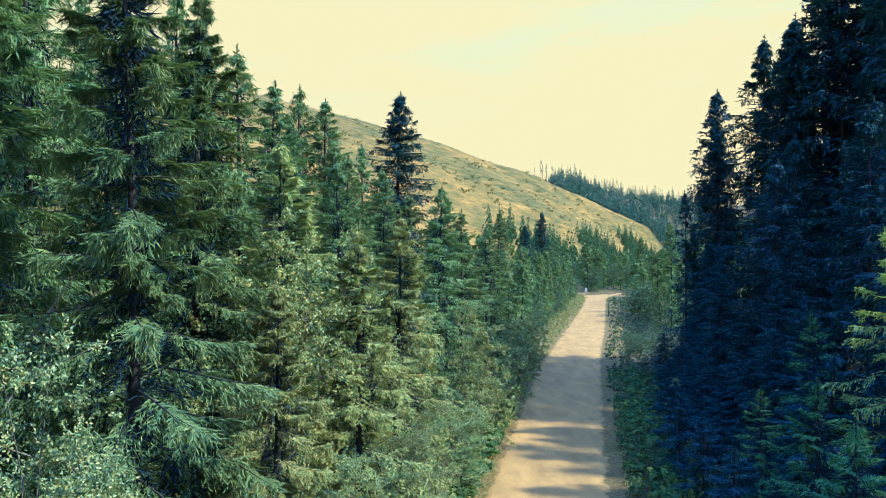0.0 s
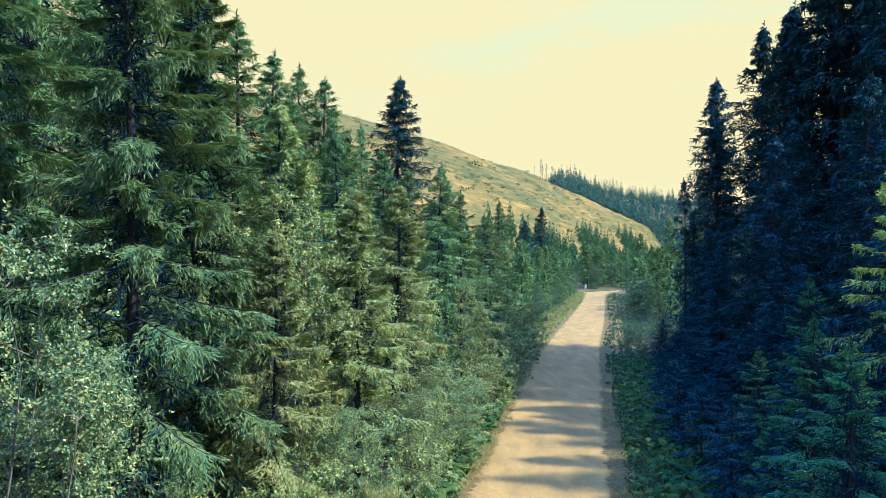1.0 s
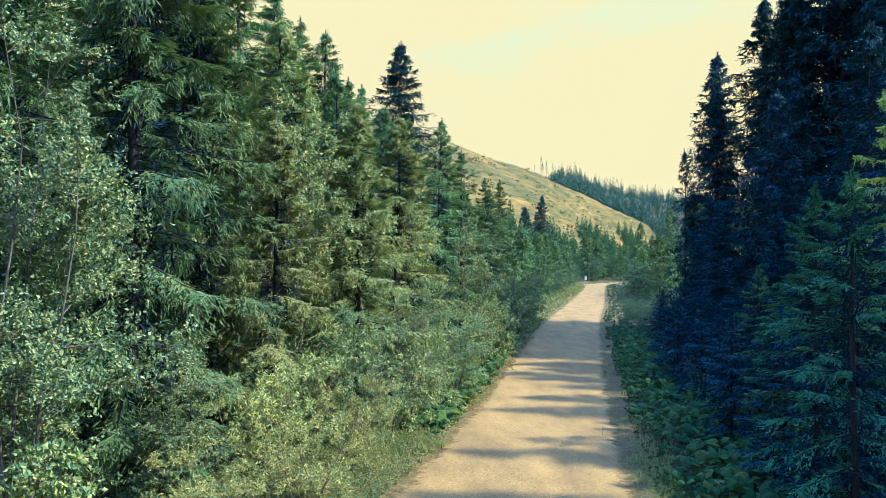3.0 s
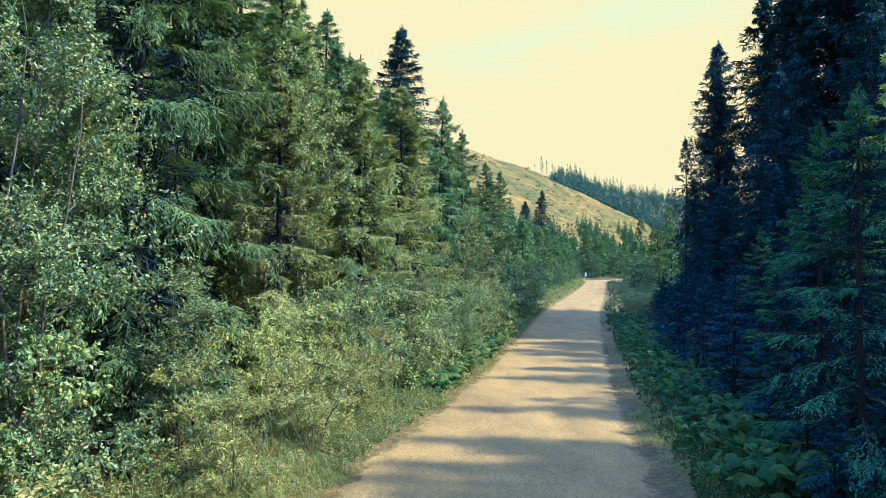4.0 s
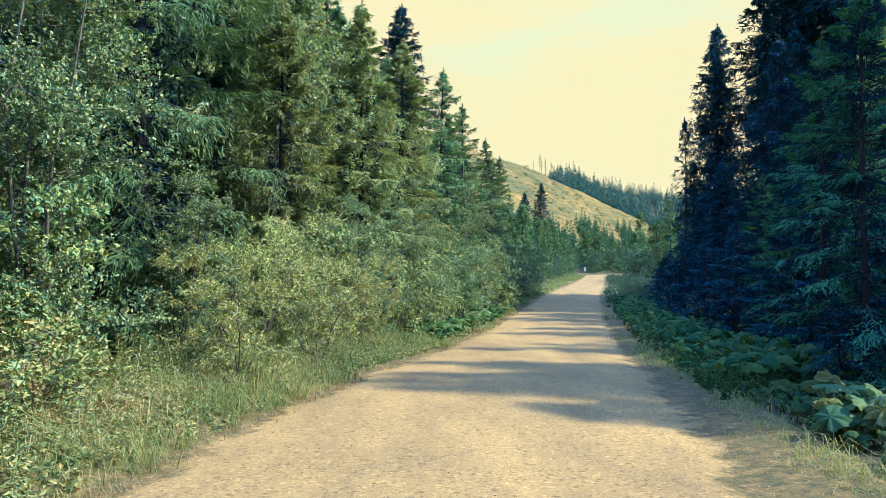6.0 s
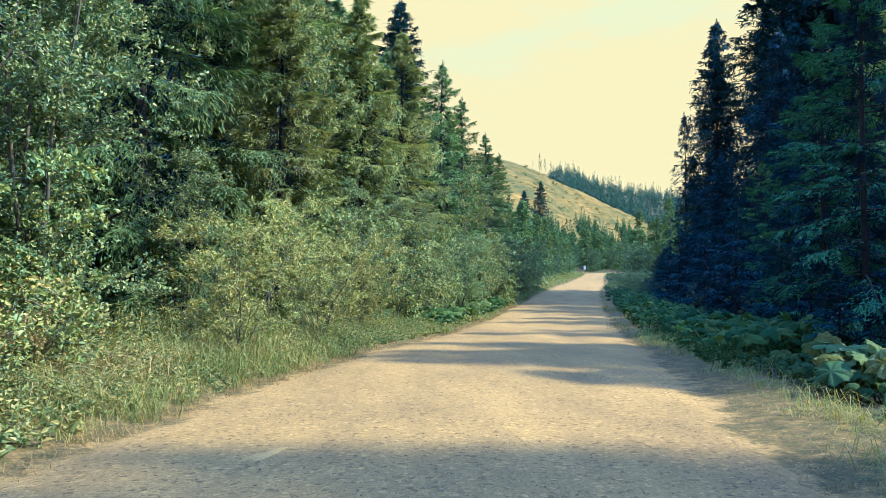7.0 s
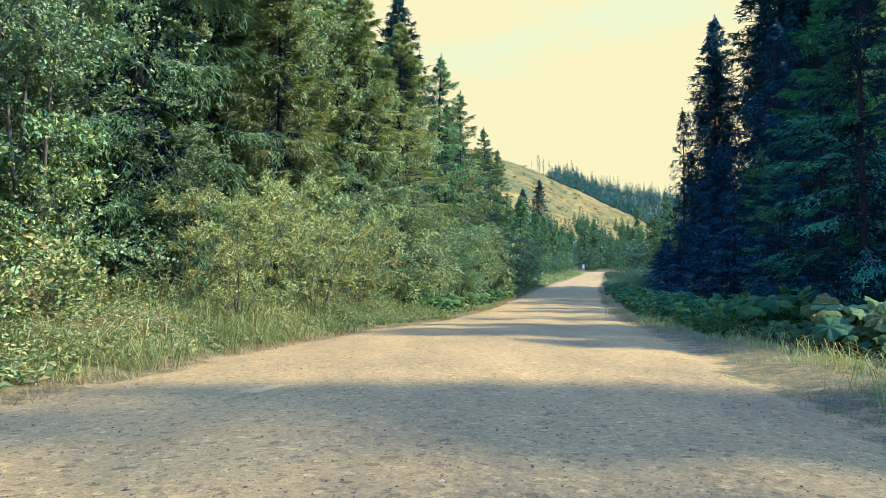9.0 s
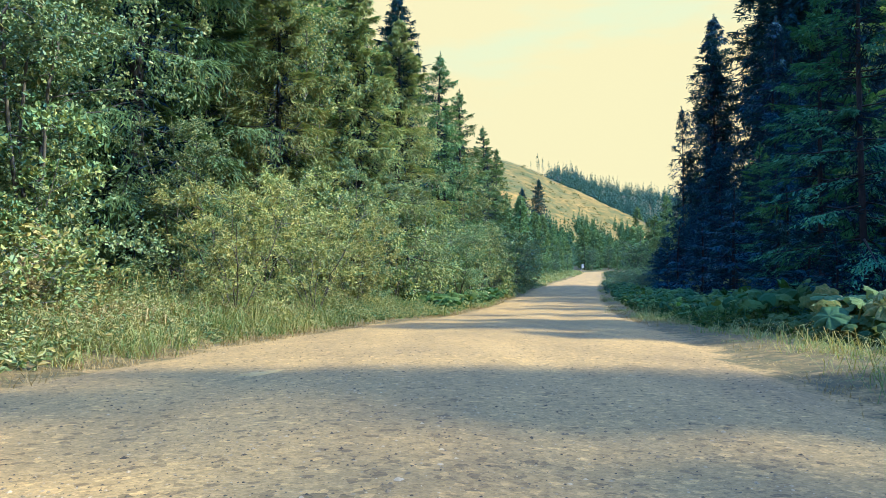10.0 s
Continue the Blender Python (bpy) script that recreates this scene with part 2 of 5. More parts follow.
def ground_material():
    m, nt, N, L = blank("ground_cover")
    coord = N("ShaderNodeTexCoord")
    cov = N("ShaderNodeVertexColor")
    cov.layer_name = "cover"
    sep = N("ShaderNodeSeparateColor")
    L(cov.outputs[0], sep.inputs[0])

    flat = N("ShaderNodeMapping")
    flat.inputs["Scale"].default_value = (0.5, 0.3, 2.2)
    L(coord.outputs["Object"], flat.inputs[0])

    def noise_at(scale, detail=6.0, rough=0.6):
        n = N("ShaderNodeTexNoise")
        n.inputs["Scale"].default_value, n.inputs["Detail"].default_value, n.inputs["Roughness"].default_value = scale, detail, rough
        L(flat.outputs[0], n.inputs["Vector"])
        return n
    n_far, n_mid, n_near = noise_at(0.022, 8.0, 0.62), noise_at(0.16, 6.0), noise_at(9.0)
    blend = N("ShaderNodeMixRGB")
    blend.inputs[0].default_value = 0.6
    L(n_far.outputs[0], blend.inputs[1])
    L(n_mid.outputs[0], blend.inputs[2])
    meadow = ramp(N, [(0.38, (0.042, 0.050, 0.014)), (0.45, (0.078, 0.070, 0.018)), (0.51, (0.120, 0.088, 0.022)), (0.57, (0.168, 0.110, 0.027)), (0.64, (0.245, 0.152, 0.040))])
    L(blend.outputs[0], meadow.inputs[0])
    brash = noise_at(1.1, 8.0, 0.75)
    mottle = ramp(N, [(0.36, (0.42, 0.50, 0.48)), (0.46, (0.82, 0.86, 0.84)), (0.56, (1.08, 1.06, 1.02)), (0.68, (1.5, 1.42, 1.3))])
    L(brash.outputs[0], mottle.inputs[0])
    slope = N("ShaderNodeMixRGB")
    slope.blend_type = "MULTIPLY"
    slope.inputs[0].default_value = 1.0
    L(meadow.outputs[0], slope.inputs[1])
    L(mottle.outputs[0], slope.inputs[2])
    meadow = slope
    floor_c = ramp(N, [(0.35, (0.025, 0.024, 0.014)), (0.55, (0.055, 0.048, 0.026)), (0.7, (0.075, 0.085, 0.03))])
    L(n_near.outputs[0], floor_c.inputs[0])
    verge = ramp(N, [(0.35, (0.030, 0.036, 0.014)), (0.5, (0.056, 0.054, 0.022)), (0.65, (0.115, 0.085, 0.036))])
    L(n_near.outputs[0], verge.inputs[0])
    crumbs = N("ShaderNodeTexNoise")
    crumbs.inputs["Scale"].default_value, crumbs.inputs["Detail"].default_value, crumbs.inputs["Roughness"].default_value = 70.0, 4.0, 0.75
    L(coord.outputs["Object"], crumbs.inputs["Vector"])
    speck = ramp(N, [(0.34, (0.35, 0.34, 0.33)), (0.48, (0.9, 0.9, 0.9)), (0.62, (1.5, 1.42, 1.3))])
    L(crumbs.outputs[0], speck.inputs[0])
    earth = N("ShaderNodeMixRGB")
    earth.blend_type = "MULTIPLY"
    earth.inputs[0].default_value = 1.0
    L(verge.outputs[0], earth.inputs[1])
    L(speck.outputs[0], earth.inputs[2])
    verge = earth
    a, b = N("ShaderNodeMixRGB"), N("ShaderNodeMixRGB")
    L(sep.outputs[1], a.inputs[0])
    L(floor_c.outputs[0], a.inputs[1])
    L(verge.outputs[0], a.inputs[2])
    L(sep.outputs[0], b.inputs[0])
    L(a.outputs[0], b.inputs[1])
    L(meadow.outputs[0], b.inputs[2])
    p = N("ShaderNodeBsdfPrincipled")
    p.inputs["Roughness"].default_value = 0.95
    p.inputs["Specular IOR Level"].default_value = 0.15
    L(b.outputs[0], p.inputs["Base Color"])
    bm = N("ShaderNodeBump")
    bm.inputs["Strength"].default_value, bm.inputs["Distance"].default_value = 0.6, 0.03
    L(crumbs.outputs[0], bm.inputs["Height"])
    L(bm.outputs[0], p.inputs["Normal"])
    out = N("ShaderNodeOutputMaterial")
    L(p.outputs[0], out.inputs[0])
    return m


def forest_cover(x, y):
    """1 where the far hill is wooded: behind the crest of the spur."""
    return (y > smooth(CREST_X, CREST_Y, x) + 4 * slow(x * 4, y * 4)) | (x > 196)


def build_ground():
    grow = np.cumsum(30 * 1.28 ** np.arange(16))
    xs = np.concatenate([-210 - grow[::-1], np.arange(-210, -24, 6.0), np.arange(-24, 44, 0.55), np.arange(44, 290, 6.0), 290 + grow])
    ys = np.concatenate([-60 - grow[::-1], np.arange(-60, -6, 2.0), np.arange(-6, 60, 0.6), np.arange(60, 200, 2.5), np.arange(200, 720, 6.5), 720 + grow])
    X, Y = np.meshgrid(xs, ys)
    Z = ground_z(X, Y)
    lane = (X > road_left(Y) - 0.5) & (X < road_right(Y) + 0.5) & (Y < 200)
    Z = np.where(lane, np.minimum(road_z(Y), Z) - 0.09, Z)
    me = np_mesh("ground", np.stack([X, Y, Z], -1).reshape(-1, 3), grid_faces(len(ys), len(xs)), ground_material(), True)
    u = X - valley_x(Y)
    meadow = ease(30, 45, -u) * (1 - forest_cover(X, Y))
    dl, dr = road_left(Y) - X, X - road_right(Y)
    verge = ((dl < 1.6) & (dr < 1.0)) * 1.0
    col = np.stack([meadow, verge, meadow * 0, meadow * 0 + 1], -1).reshape(-1, 4).astype(np.float32)
    att = me.color_attributes.new("cover", "FLOAT_COLOR", "POINT")
    att.data.foreach_set("color", col.ravel())
    tagged(new("ground", me), "valley ground of forest floor, grassy verges and a dry felled hillside", "ground", kind="structure")


build_ground()


def road_material():
    m, nt, N, L = blank("packed_gravel")
    coord = N("ShaderNodeTexCoord")

    def noise_at(scale, detail=5.0, rough=0.6, stretch=None):
        n = N("ShaderNodeTexNoise")
        n.inputs["Scale"].default_value, n.inputs["Detail"].default_value, n.inputs["Roughness"].default_value = scale, detail, rough
        if stretch:
            mp = N("ShaderNodeMapping")
            mp.inputs["Scale"].default_value = stretch
            mp.inputs["Rotation"].default_value = (0, 0, radians(11))
            L(coord.outputs["Object"], mp.inputs[0])
            L(mp.outputs[0], n.inputs["Vector"])
        else:
            L(coord.outputs["Object"], n.inputs["Vector"])
        return n
    stains = noise_at(0.62, 7.0, 0.68, (1.5, 0.45, 1))
    grit = noise_at(38.0, 4.0, 0.75)
    fine = noise_at(140.0, 2.0, 0.7)
    tone = ramp(N, [(0.34, (0.198, 0.128, 0.047)), (0.48, (0.255, 0.164, 0.056)), (0.56, (0.290, 0.185, 0.062)), (0.68, (0.355, 0.225, 0.072))])
    L(stains.outputs[0], tone.inputs[0])
    speck = ramp(N, [(0.30, (0.60, 0.60, 0.60)), (0.42, (0.88, 0.88, 0.88)), (0.58, (1.02, 1.02, 1.02)), (0.72, (1.25, 1.24, 1.2))])
    L(grit.outputs[0], speck.inputs[0])
    speck2 = ramp(N, [(0.34, (0.82, 0.82, 0.82)), (0.5, (1.0, 1.0, 1.0)), (0.7, (1.1, 1.09, 1.07))])
    L(fine.outputs[0], speck2.inputs[0])
    # stones as cells, some dark, some pale
    cells = N("ShaderNodeTexVoronoi")
    cells.inputs["Scale"].default_value = 95.0
    L(coord.outputs["Object"], cells.inputs["Vector"])
    cellval = N("ShaderNodeSeparateColor")
    L(cells.outputs["Color"], cellval.inputs[0])
    stone = ramp(N, [(0.0, (0.66, 0.66, 0.67)), (0.2, (0.90, 0.90, 0.90)), (0.7, (1.0, 1.0, 1.0)), (1.0, (1.2, 1.18, 1.14))])
    L(cellval.outputs[0], stone.inputs[0])
    lumps = N("ShaderNodeTexVoronoi")
    lumps.inputs["Scale"].default_value = 34.0
    L(coord.outputs["Object"], lumps.inputs["Vector"])
    lumpval = N("ShaderNodeSeparateColor")
    L(lumps.outputs["Color"], lumpval.inputs[0])
    lump = ramp(N, [(0.0, (0.5, 0.5, 0.52)), (0.13, (0.93, 0.93, 0.93)), (0.86, (1.0, 1.0, 1.0)), (1.0, (1.45, 1.4, 1.28))])
    L(lumpval.outputs[0], lump.inputs[0])
    # beyond the worn edge the gravel gives way to earth, grit and thin turf
    rim = N("ShaderNodeAttribute")
    rim.attribute_name = "rim"
    frayed = noise_at(3.2, 6.0, 0.7)
    wander = N("ShaderNodeMath")
    wander.operation = "MULTIPLY_ADD"
    wander.inputs[1].default_value = 1.1
    L(frayed.outputs[0], wander.inputs[0])
    L(rim.outputs["Fac"], wander.inputs[2])
    worn = N("ShaderNodeMapRange")
    worn.interpolation_type = "SMOOTHSTEP"
    worn.inputs["From Min"].default_value, worn.inputs["From Max"].default_value = 0.46, 0.66
    L(wander.outputs[0], worn.inputs["Value"])
    turf = noise_at(7.0, 6.0, 0.7)
    soil = ramp(N, [(0.38, (0.052, 0.048, 0.014)), (0.50, (0.098, 0.072, 0.022)), (0.60, (0.160, 0.105, 0.034)), (0.70, (0.26, 0.165, 0.058))])
    L(turf.outputs[0], soil.inputs[0])
    edge = N("ShaderNodeMixRGB")
    L(worn.outputs[0], edge.inputs[0])
    L(tone.outputs[0], edge.inputs[1])
    L(soil.outputs[0], edge.inputs[2])
    prev = edge
    for tex in (speck, speck2, stone, lump):
        mul = N("ShaderNodeMixRGB")
        mul.blend_type = "MULTIPLY"
        mul.inputs[0].default_value = 1.0
        L(prev.outputs[0], mul.inputs[1])
        L(tex.outputs[0], mul.inputs[2])
        prev = mul
    p = N("ShaderNodeBsdfPrincipled")
    p.inputs["Roughness"].default_value = 0.88
    p.inputs["Specular IOR Level"].default_value = 0.25
    L(prev.outputs[0], p.inputs["Base Color"])
    add = N("ShaderNodeMath")
    add.operation = "ADD"
    L(grit.outputs[0], add.inputs[0])
    L(cells.outputs["Distance"], add.inputs[1])
    bm = N("ShaderNodeBump")
    bm.inputs["Strength"].default_value, bm.inputs["Distance"].default_value = 0.2, 0.008
    L(add.outputs[0], bm.inputs["Height"])
    L(bm.outputs[0], p.inputs["Normal"])
    out = N("ShaderNodeOutputMaterial")
    L(p.outputs[0], out.inputs[0])
    return m


ROAD = road_material()


def road_surface(x, y):
    """Height of the packed road: a low crown, two shallow wheel tracks and a worn edge."""
    x, y = np.asarray(x, float), np.asarray(y, float)
    l, r = road_left(y), road_right(y)
    s = (x - l) / (r - l) * 2 - 1
    z = road_z(y) + 0.035 * (1 - s * s) - 0.018 * (np.exp(-((s - 0.42) / 0.16) ** 2) + np.exp(-((s + 0.38) / 0.16) ** 2))
    z = z + 0.012 * waves(x * 3.1, y * 2.3) + 0.006 * waves(x * 11, y * 9)
    return z - 0.02 * ease(0.9, 1.0, np.abs(s))


def build_road():
    ys = np.concatenate([np.arange(-40, 0, 0.8), np.arange(0, 14, 0.12), np.arange(14, 60, 0.4), np.arange(60, 213, 1.2)])
    s = np.concatenate([np.linspace(-1, 1, 37)])[None, :]
    ragged = 0.10 * np.sin(ys * 2.1) * np.sin(ys * 0.77 + 1) + 0.06 * np.sin(ys * 5.3 + 2 * np.sin(ys))
    l, r = road_left(ys)[:, None], road_right(ys)[:, None]
    past = np.array([0.12, 0.26, 0.42, 0.6, 0.8, 1.0])[None, :] * np.interp(ys, [60, 70], [1.2, 3.0])[:, None]
    X = np.concatenate([l - past[:, ::-1], (l + r) / 2 + (r - l) / 2 * s, r + past], 1)
    cols = X.shape[1]
    Y = np.repeat(ys[:, None], cols, 1)
    rim = np.maximum(l - X, X - r)
    out = np.clip(rim, 0, None)
    Z = road_surface(np.clip(X, l, r), Y)
    Z = Z + (ground_z(X, Y) + 0.022 - Z) * ease(0, 0.5, out)
    Z[:, 0] -= 0.06
    Z[:, -1] -= 0.06
    rim = rim + ragged[:, None]
    me = np_mesh("road", np.stack([X, Y, Z], -1).reshape(-1, 3), grid_faces(len(ys), cols), ROAD, True)
    att = me.attributes.new("rim", "FLOAT", "POINT")
    att.data.foreach_set("value", rim.ravel().astype(np.float32))
    tagged(new("road", me), "dusty pale gravel forest road with worn edges", "road", kind="structure")


build_road()

# ---- plants: makers ----
def unit(v):
    return v / np.maximum(np.linalg.norm(v, axis=-1, keepdims=True), 1e-9)


def blades(base, way, length, width, rng, fold=0.15, face=None):
    """Slender four-cornered leaves or needle sprays, one island each."""
    n = len(base)
    side = unit(np.cross(way, rng.normal(size=(n, 3)) if face is None else face))
    up = np.cross(side, way)
    length, width = np.broadcast_to(length, n)[:, None], np.broadcast_to(width, n)[:, None]
    mid = base + way * length * 0.45
    lift = up * width * fold
    v = np.stack([base, mid + side * width * 0.5 + lift, base + way * length, mid - side * width * 0.5 + lift], 1).reshape(-1, 3)
    return v, np.arange(4 * n).reshape(n, 4)


def leaves_round(base, way, length, width, rng, fold=0.25):
    """Rounder leaves, folded along the rib: two four-cornered halves."""
    n = len(base)
    side = unit(np.cross(way, rng.normal(size=(n, 3))))
    up = np.cross(side, way)
    length, width = np.broadcast_to(length, n)[:, None], np.broadcast_to(width, n)[:, None]
    lift = up * width * fold
    tip = base + way * length - lift * 0.6
    l1, r1 = (base + way * length * 0.28 + k * side * width * 0.46 + lift for k in (1, -1))
    l2, r2 = (base + way * length * 0.68 + k * side * width * 0.42 + lift * 0.8 for k in (1, -1))
    v = np.stack([base, l1, l2, tip, r2, r1], 1).reshape(-1, 3)
    i = np.arange(n)[:, None] * 6
    return v, np.concatenate([i + np.array([[0, 1, 2, 3]]), i + np.array([[0, 3, 4, 5]])])


def tubes(paths, radii, sides=5):
    """Tapered round stems along polylines: paths (n, k, 3), radii (n, k)."""
    n, k, _ = paths.shape
    tang = unit(np.gradient(paths, axis=1))
    ref = np.where(np.abs(tang[..., 2:3]) > 0.9, np.array([1.0, 0, 0]), np.array([0, 0, 1.0]))
    a = unit(np.cross(tang, ref))
    b = np.cross(tang, a)
    ang = np.linspace(0, 2 * np.pi, sides, endpoint=False)
    ring = a[:, :, None] * np.cos(ang)[None, None, :, None] + b[:, :, None] * np.sin(ang)[None, None, :, None]
    v = (paths[:, :, None] + ring * radii[:, :, None, None]).reshape(-1, 3)
    i = np.arange(n)[:, None, None] * k * sides + np.arange(k - 1)[None, :, None] * sides
    j = np.arange(sides)[None, None, :]
    f = np.stack([i + j, i + (j + 1) % sides, i + sides + (j + 1) % sides, i + sides + j], -1).reshape(-1, 4)
    return v, f


def joined(parts):
    vs, fs, n = [], [], 0
    for v, f in parts:
        vs.append(v)
        fs.append(f + n)
        n += len(v)
    return np.concatenate(vs), np.concatenate(fs)


def plant(name, wood, wood_mat, leaves, leaf_mat, wood_name="trunk", leaf_name="crown"):
    root = new(name)
    root.empty_display_size = 0.2
    for part_name, data, mat in ((wood_name, wood, wood_mat), (leaf_name, leaves, leaf_mat)):
        ob = new(part_name, np_mesh(part_name, *data, mat, part_name == wood_name))
        ob.parent = root
    return root


def spruce(name, height, radius, seed, branches, twigs, sprays, spray=(0.26, 0.05), mat=None, bare=0.06, thin=0.0,
           droop=0.35, top_taper=1.0, limbs=True, curtain=1.0, inner=16, core=0.9, whorls=0, deep=9,
           hang=8, strand=0.3, start=0.14, plume=1.0):
    """A spruce: whorls of arching branches whose side twigs hang down, each twig set with needle sprays."""
    rng = np.random.default_rng(seed)
    k = 9
    hs = np.linspace(0, 1, k)
    lean = rng.normal(0, 0.012, 2)
    stem = np.stack([lean[0] * height * hs ** 2 + 0.05 * np.sin(hs * 5 + seed), lean[1] * height * hs ** 2, hs * height], -1)
    stem[0, 2] = -0.3
    girth = 0.0058 * height + min(0.03, 0.002 * height)
    wood = [tubes(stem[None], (girth * (1 - hs) ** 0.9 + 0.012)[None], 8)]
    h = bare + (0.985 - bare) * (np.arange(branches) + rng.random(branches)) / branches
    h = np.clip(bare + (0.985 - bare) * (1 - (1 - (h - bare) / (0.985 - bare)) ** 1.25), bare, 0.985)
    if whorls:
        tier = np.clip((np.floor(h * whorls) + 0.5) / whorls + rng.normal(0, 0.16 / whorls, branches), bare, 0.985)
        h = np.where(h < 0.6, tier, h)
    az = np.arange(branches) * 2.399 + rng.normal(0, 0.5, branches)
    shape = (1 - h) ** (0.74 * top_taper) * np.clip((1 - h) / 0.14, 0.05, 1) ** 0.55 * (1 - 0.25 * np.clip((0.22 - h) / 0.22, 0, 1))
    lump = 1 + (0.20 * np.sin(az * 2 + seed) * np.sin(h * 17 + seed) + 0.12 * np.sin(az * 3 - h * 31)) * np.clip(1.5 - 1.6 * h, 0.15, 1)
    length = radius * (shape * (1 + rng.uniform(-0.45, 0.22, branches) * (1 - 0.65 * h)) * lump + 0.018)
    length *= np.where((rng.random(branches) < 0.14) & (h < 0.6), 0.5, 1.0)
    rise = np.interp(h, [0, 0.35, 0.75, 1.0], [-0.30, -0.12, 0.22, 0.65]) + rng.normal(0, 0.10, branches)
    sag = droop * np.interp(h, [0, 0.6, 1], [1.2, 0.9, 0.2]) * rng.uniform(0.6, 1.3, branches)
    root = np.stack([np.interp(h, hs, stem[:, 0]), np.interp(h, hs, stem[:, 1]), h * height], -1)
    out = np.stack([np.cos(az), np.sin(az), np.zeros(branches)], -1)

    def along(i, s):
        l = length[i][:, None]
        s = s[:, None]
        p = root[i] + out[i] * l * s * np.cos(rise[i])[:, None]
        p[:, 2] += (l[:, 0] * (s[:, 0] * np.sin(rise[i]) - sag[i] * s[:, 0] ** 2 + 0.62 * sag[i] * s[:, 0] ** 4))
        return p
    if limbs:
        ss = np.linspace(0, 1, 4)
        big = np.nonzero(length > 0.35 * radius)[0]
        ax = np.stack([along(big, np.full(len(big), s)) for s in ss], 1)
        wood.append(tubes(ax, (0.010 * length[big] + 0.004)[:, None] * (1.15 - ss)[None], 3))
    # flat plumes of side twigs, and the strands of branchlets that hang from bough and twig
    z1 = np.array([0, 0, 1.0])
    i = np.repeat(np.arange(branches), twigs)
    s = start + (1 - start) * rng.random(len(i)) ** 0.8
    keep = rng.random(len(i)) > thin
    i, s = i[keep], s[keep]
    p = along(i, s)
    tang = unit(along(i, np.minimum(s + 0.05, 1.05)) - along(i, s - 0.05))
    lat = unit(np.cross(tang, z1))
    sign = rng.choice([-1.0, 1.0], len(i))[:, None]
    low = np.interp(h[i], [0, 0.7, 1], [1.0, 0.75, 0.0])
    tw = unit(tang * 0.75 + lat * sign * rng.uniform(0.25, 0.95, len(i))[:, None] - z1 * (rng.uniform(0.0, 0.35, len(i)) * low)[:, None])
    tl = length[i] * plume * (0.10 + 0.30 * np.sin(np.pi * np.clip(0.12 + 0.80 * s, 0, 1))) * rng.uniform(0.5, 1.15, len(i)) + 0.25 * spray[0] * np.clip(length[i] / (0.28 * radius), 0.1, 1)
    j = np.repeat(np.arange(len(i)), sprays)
    u = (np.tile(np.arange(sprays), len(i)) + rng.random(len(j))) / sprays
    base = p[j] + tw[j] * (u * tl[j])[:, None]
    base[:, 2] -= 0.30 * u ** 2 * tl[j] * low[j]
    small = np.clip(length[i][j] / (0.28 * radius), 0.22, 1.0)
    way = unit(tw[j] * 0.9 + lat[j] * rng.choice([-0.5, 0.5], len(j))[:, None] + rng.normal(0, 0.2, (len(j), 3)) - z1 * (0.22 * low[j])[:, None])
    leaves = [blades(base, way, spray[0] * rng.uniform(0.6, 1.2, len(j)) * small, spray[1] * rng.uniform(0.7, 1.3, len(j)) * small, rng,
                     face=out[i][j] * 0.25 + z1 * 0.8 + rng.normal(0, 0.3, (len(j), 3)))]
    # strands
    j = rng.integers(0, len(i), int(branches * hang))
    j = j[low[j] > 0.05]
    u = rng.random(len(j))
    q = p[j] + tw[j] * (u * tl[j])[:, None]
    q[:, 2] -= 0.30 * u ** 2 * tl[j] * low[j]
    sl = strand * rng.uniform(0.35, 1.3, len(j)) * low[j] * np.clip(length[i][j] / (0.55 * radius), 0.25, 1.15) * curtain
    k5 = 5
    m = np.repeat(np.arange(len(j)), k5)
    v = (np.tile(np.arange(k5), len(j)) + rng.random(len(m))) / k5
    base = q[m] + (out[i][j][m] * 0.12 - z1) * (v * sl[m])[:, None] + rng.normal(0, 0.2 * spray[0], (len(m), 3))
    way = unit(out[i][j][m] * 0.3 - z1 + rng.normal(0, 0.42, (len(m), 3)))
    leaves.append(blades(base, way, spray[0] * rng.uniform(0.7, 1.4, len(m)), spray[1] * rng.uniform(0.8, 1.2, len(m)), rng,
                         face=out[i][j][m] + rng.normal(0, 0.45, (len(m), 3)) + z1 * 0.2))
    # the dense upper side of each bough
    i = np.repeat(np.arange(branches), inner)
    s = 0.5 * start + 0.92 * (1 - 0.5 * start) * rng.random(len(i))
    p = along(i, s)
    tang = unit(along(i, s + 0.05) - along(i, s - 0.05))
    lat = unit(np.cross(tang, z1)) * rng.normal(0, 0.7, len(i))[:, None]
    way = unit(tang * 0.6 + lat - z1 * rng.uniform(0.0, 0.6, len(i))[:, None])
    ln = np.minimum(0.30 * length[i] + 0.03, core) * rng.uniform(0.6, 1.3, len(i))
    leaves.append(blades(p, way, ln, ln * 0.26, rng, face=out[i] * 0.3 + z1 * 0.8 + rng.normal(0, 0.35, (len(i), 3))))
    # the leader, with its short rising shoots
    m = 46
    lt = rng.random(m)
    lb = np.stack([np.full(m, stem[-1, 0]), np.full(m, stem[-1, 1]), (0.93 + 0.07 * lt) * height], -1)
    lw = unit(np.stack([rng.normal(0, 0.6, m), rng.normal(0, 0.6, m), 0.35 + 0.8 * lt], -1))
    leaves.append(blades(lb, lw, (0.008 + 0.016 * (1 - lt)) * height * rng.uniform(0.7, 1.3, m), spray[1] * 0.55, rng))
    tree = plant(name, joined(wood), BARK, joined(leaves), mat or SPRUCE)
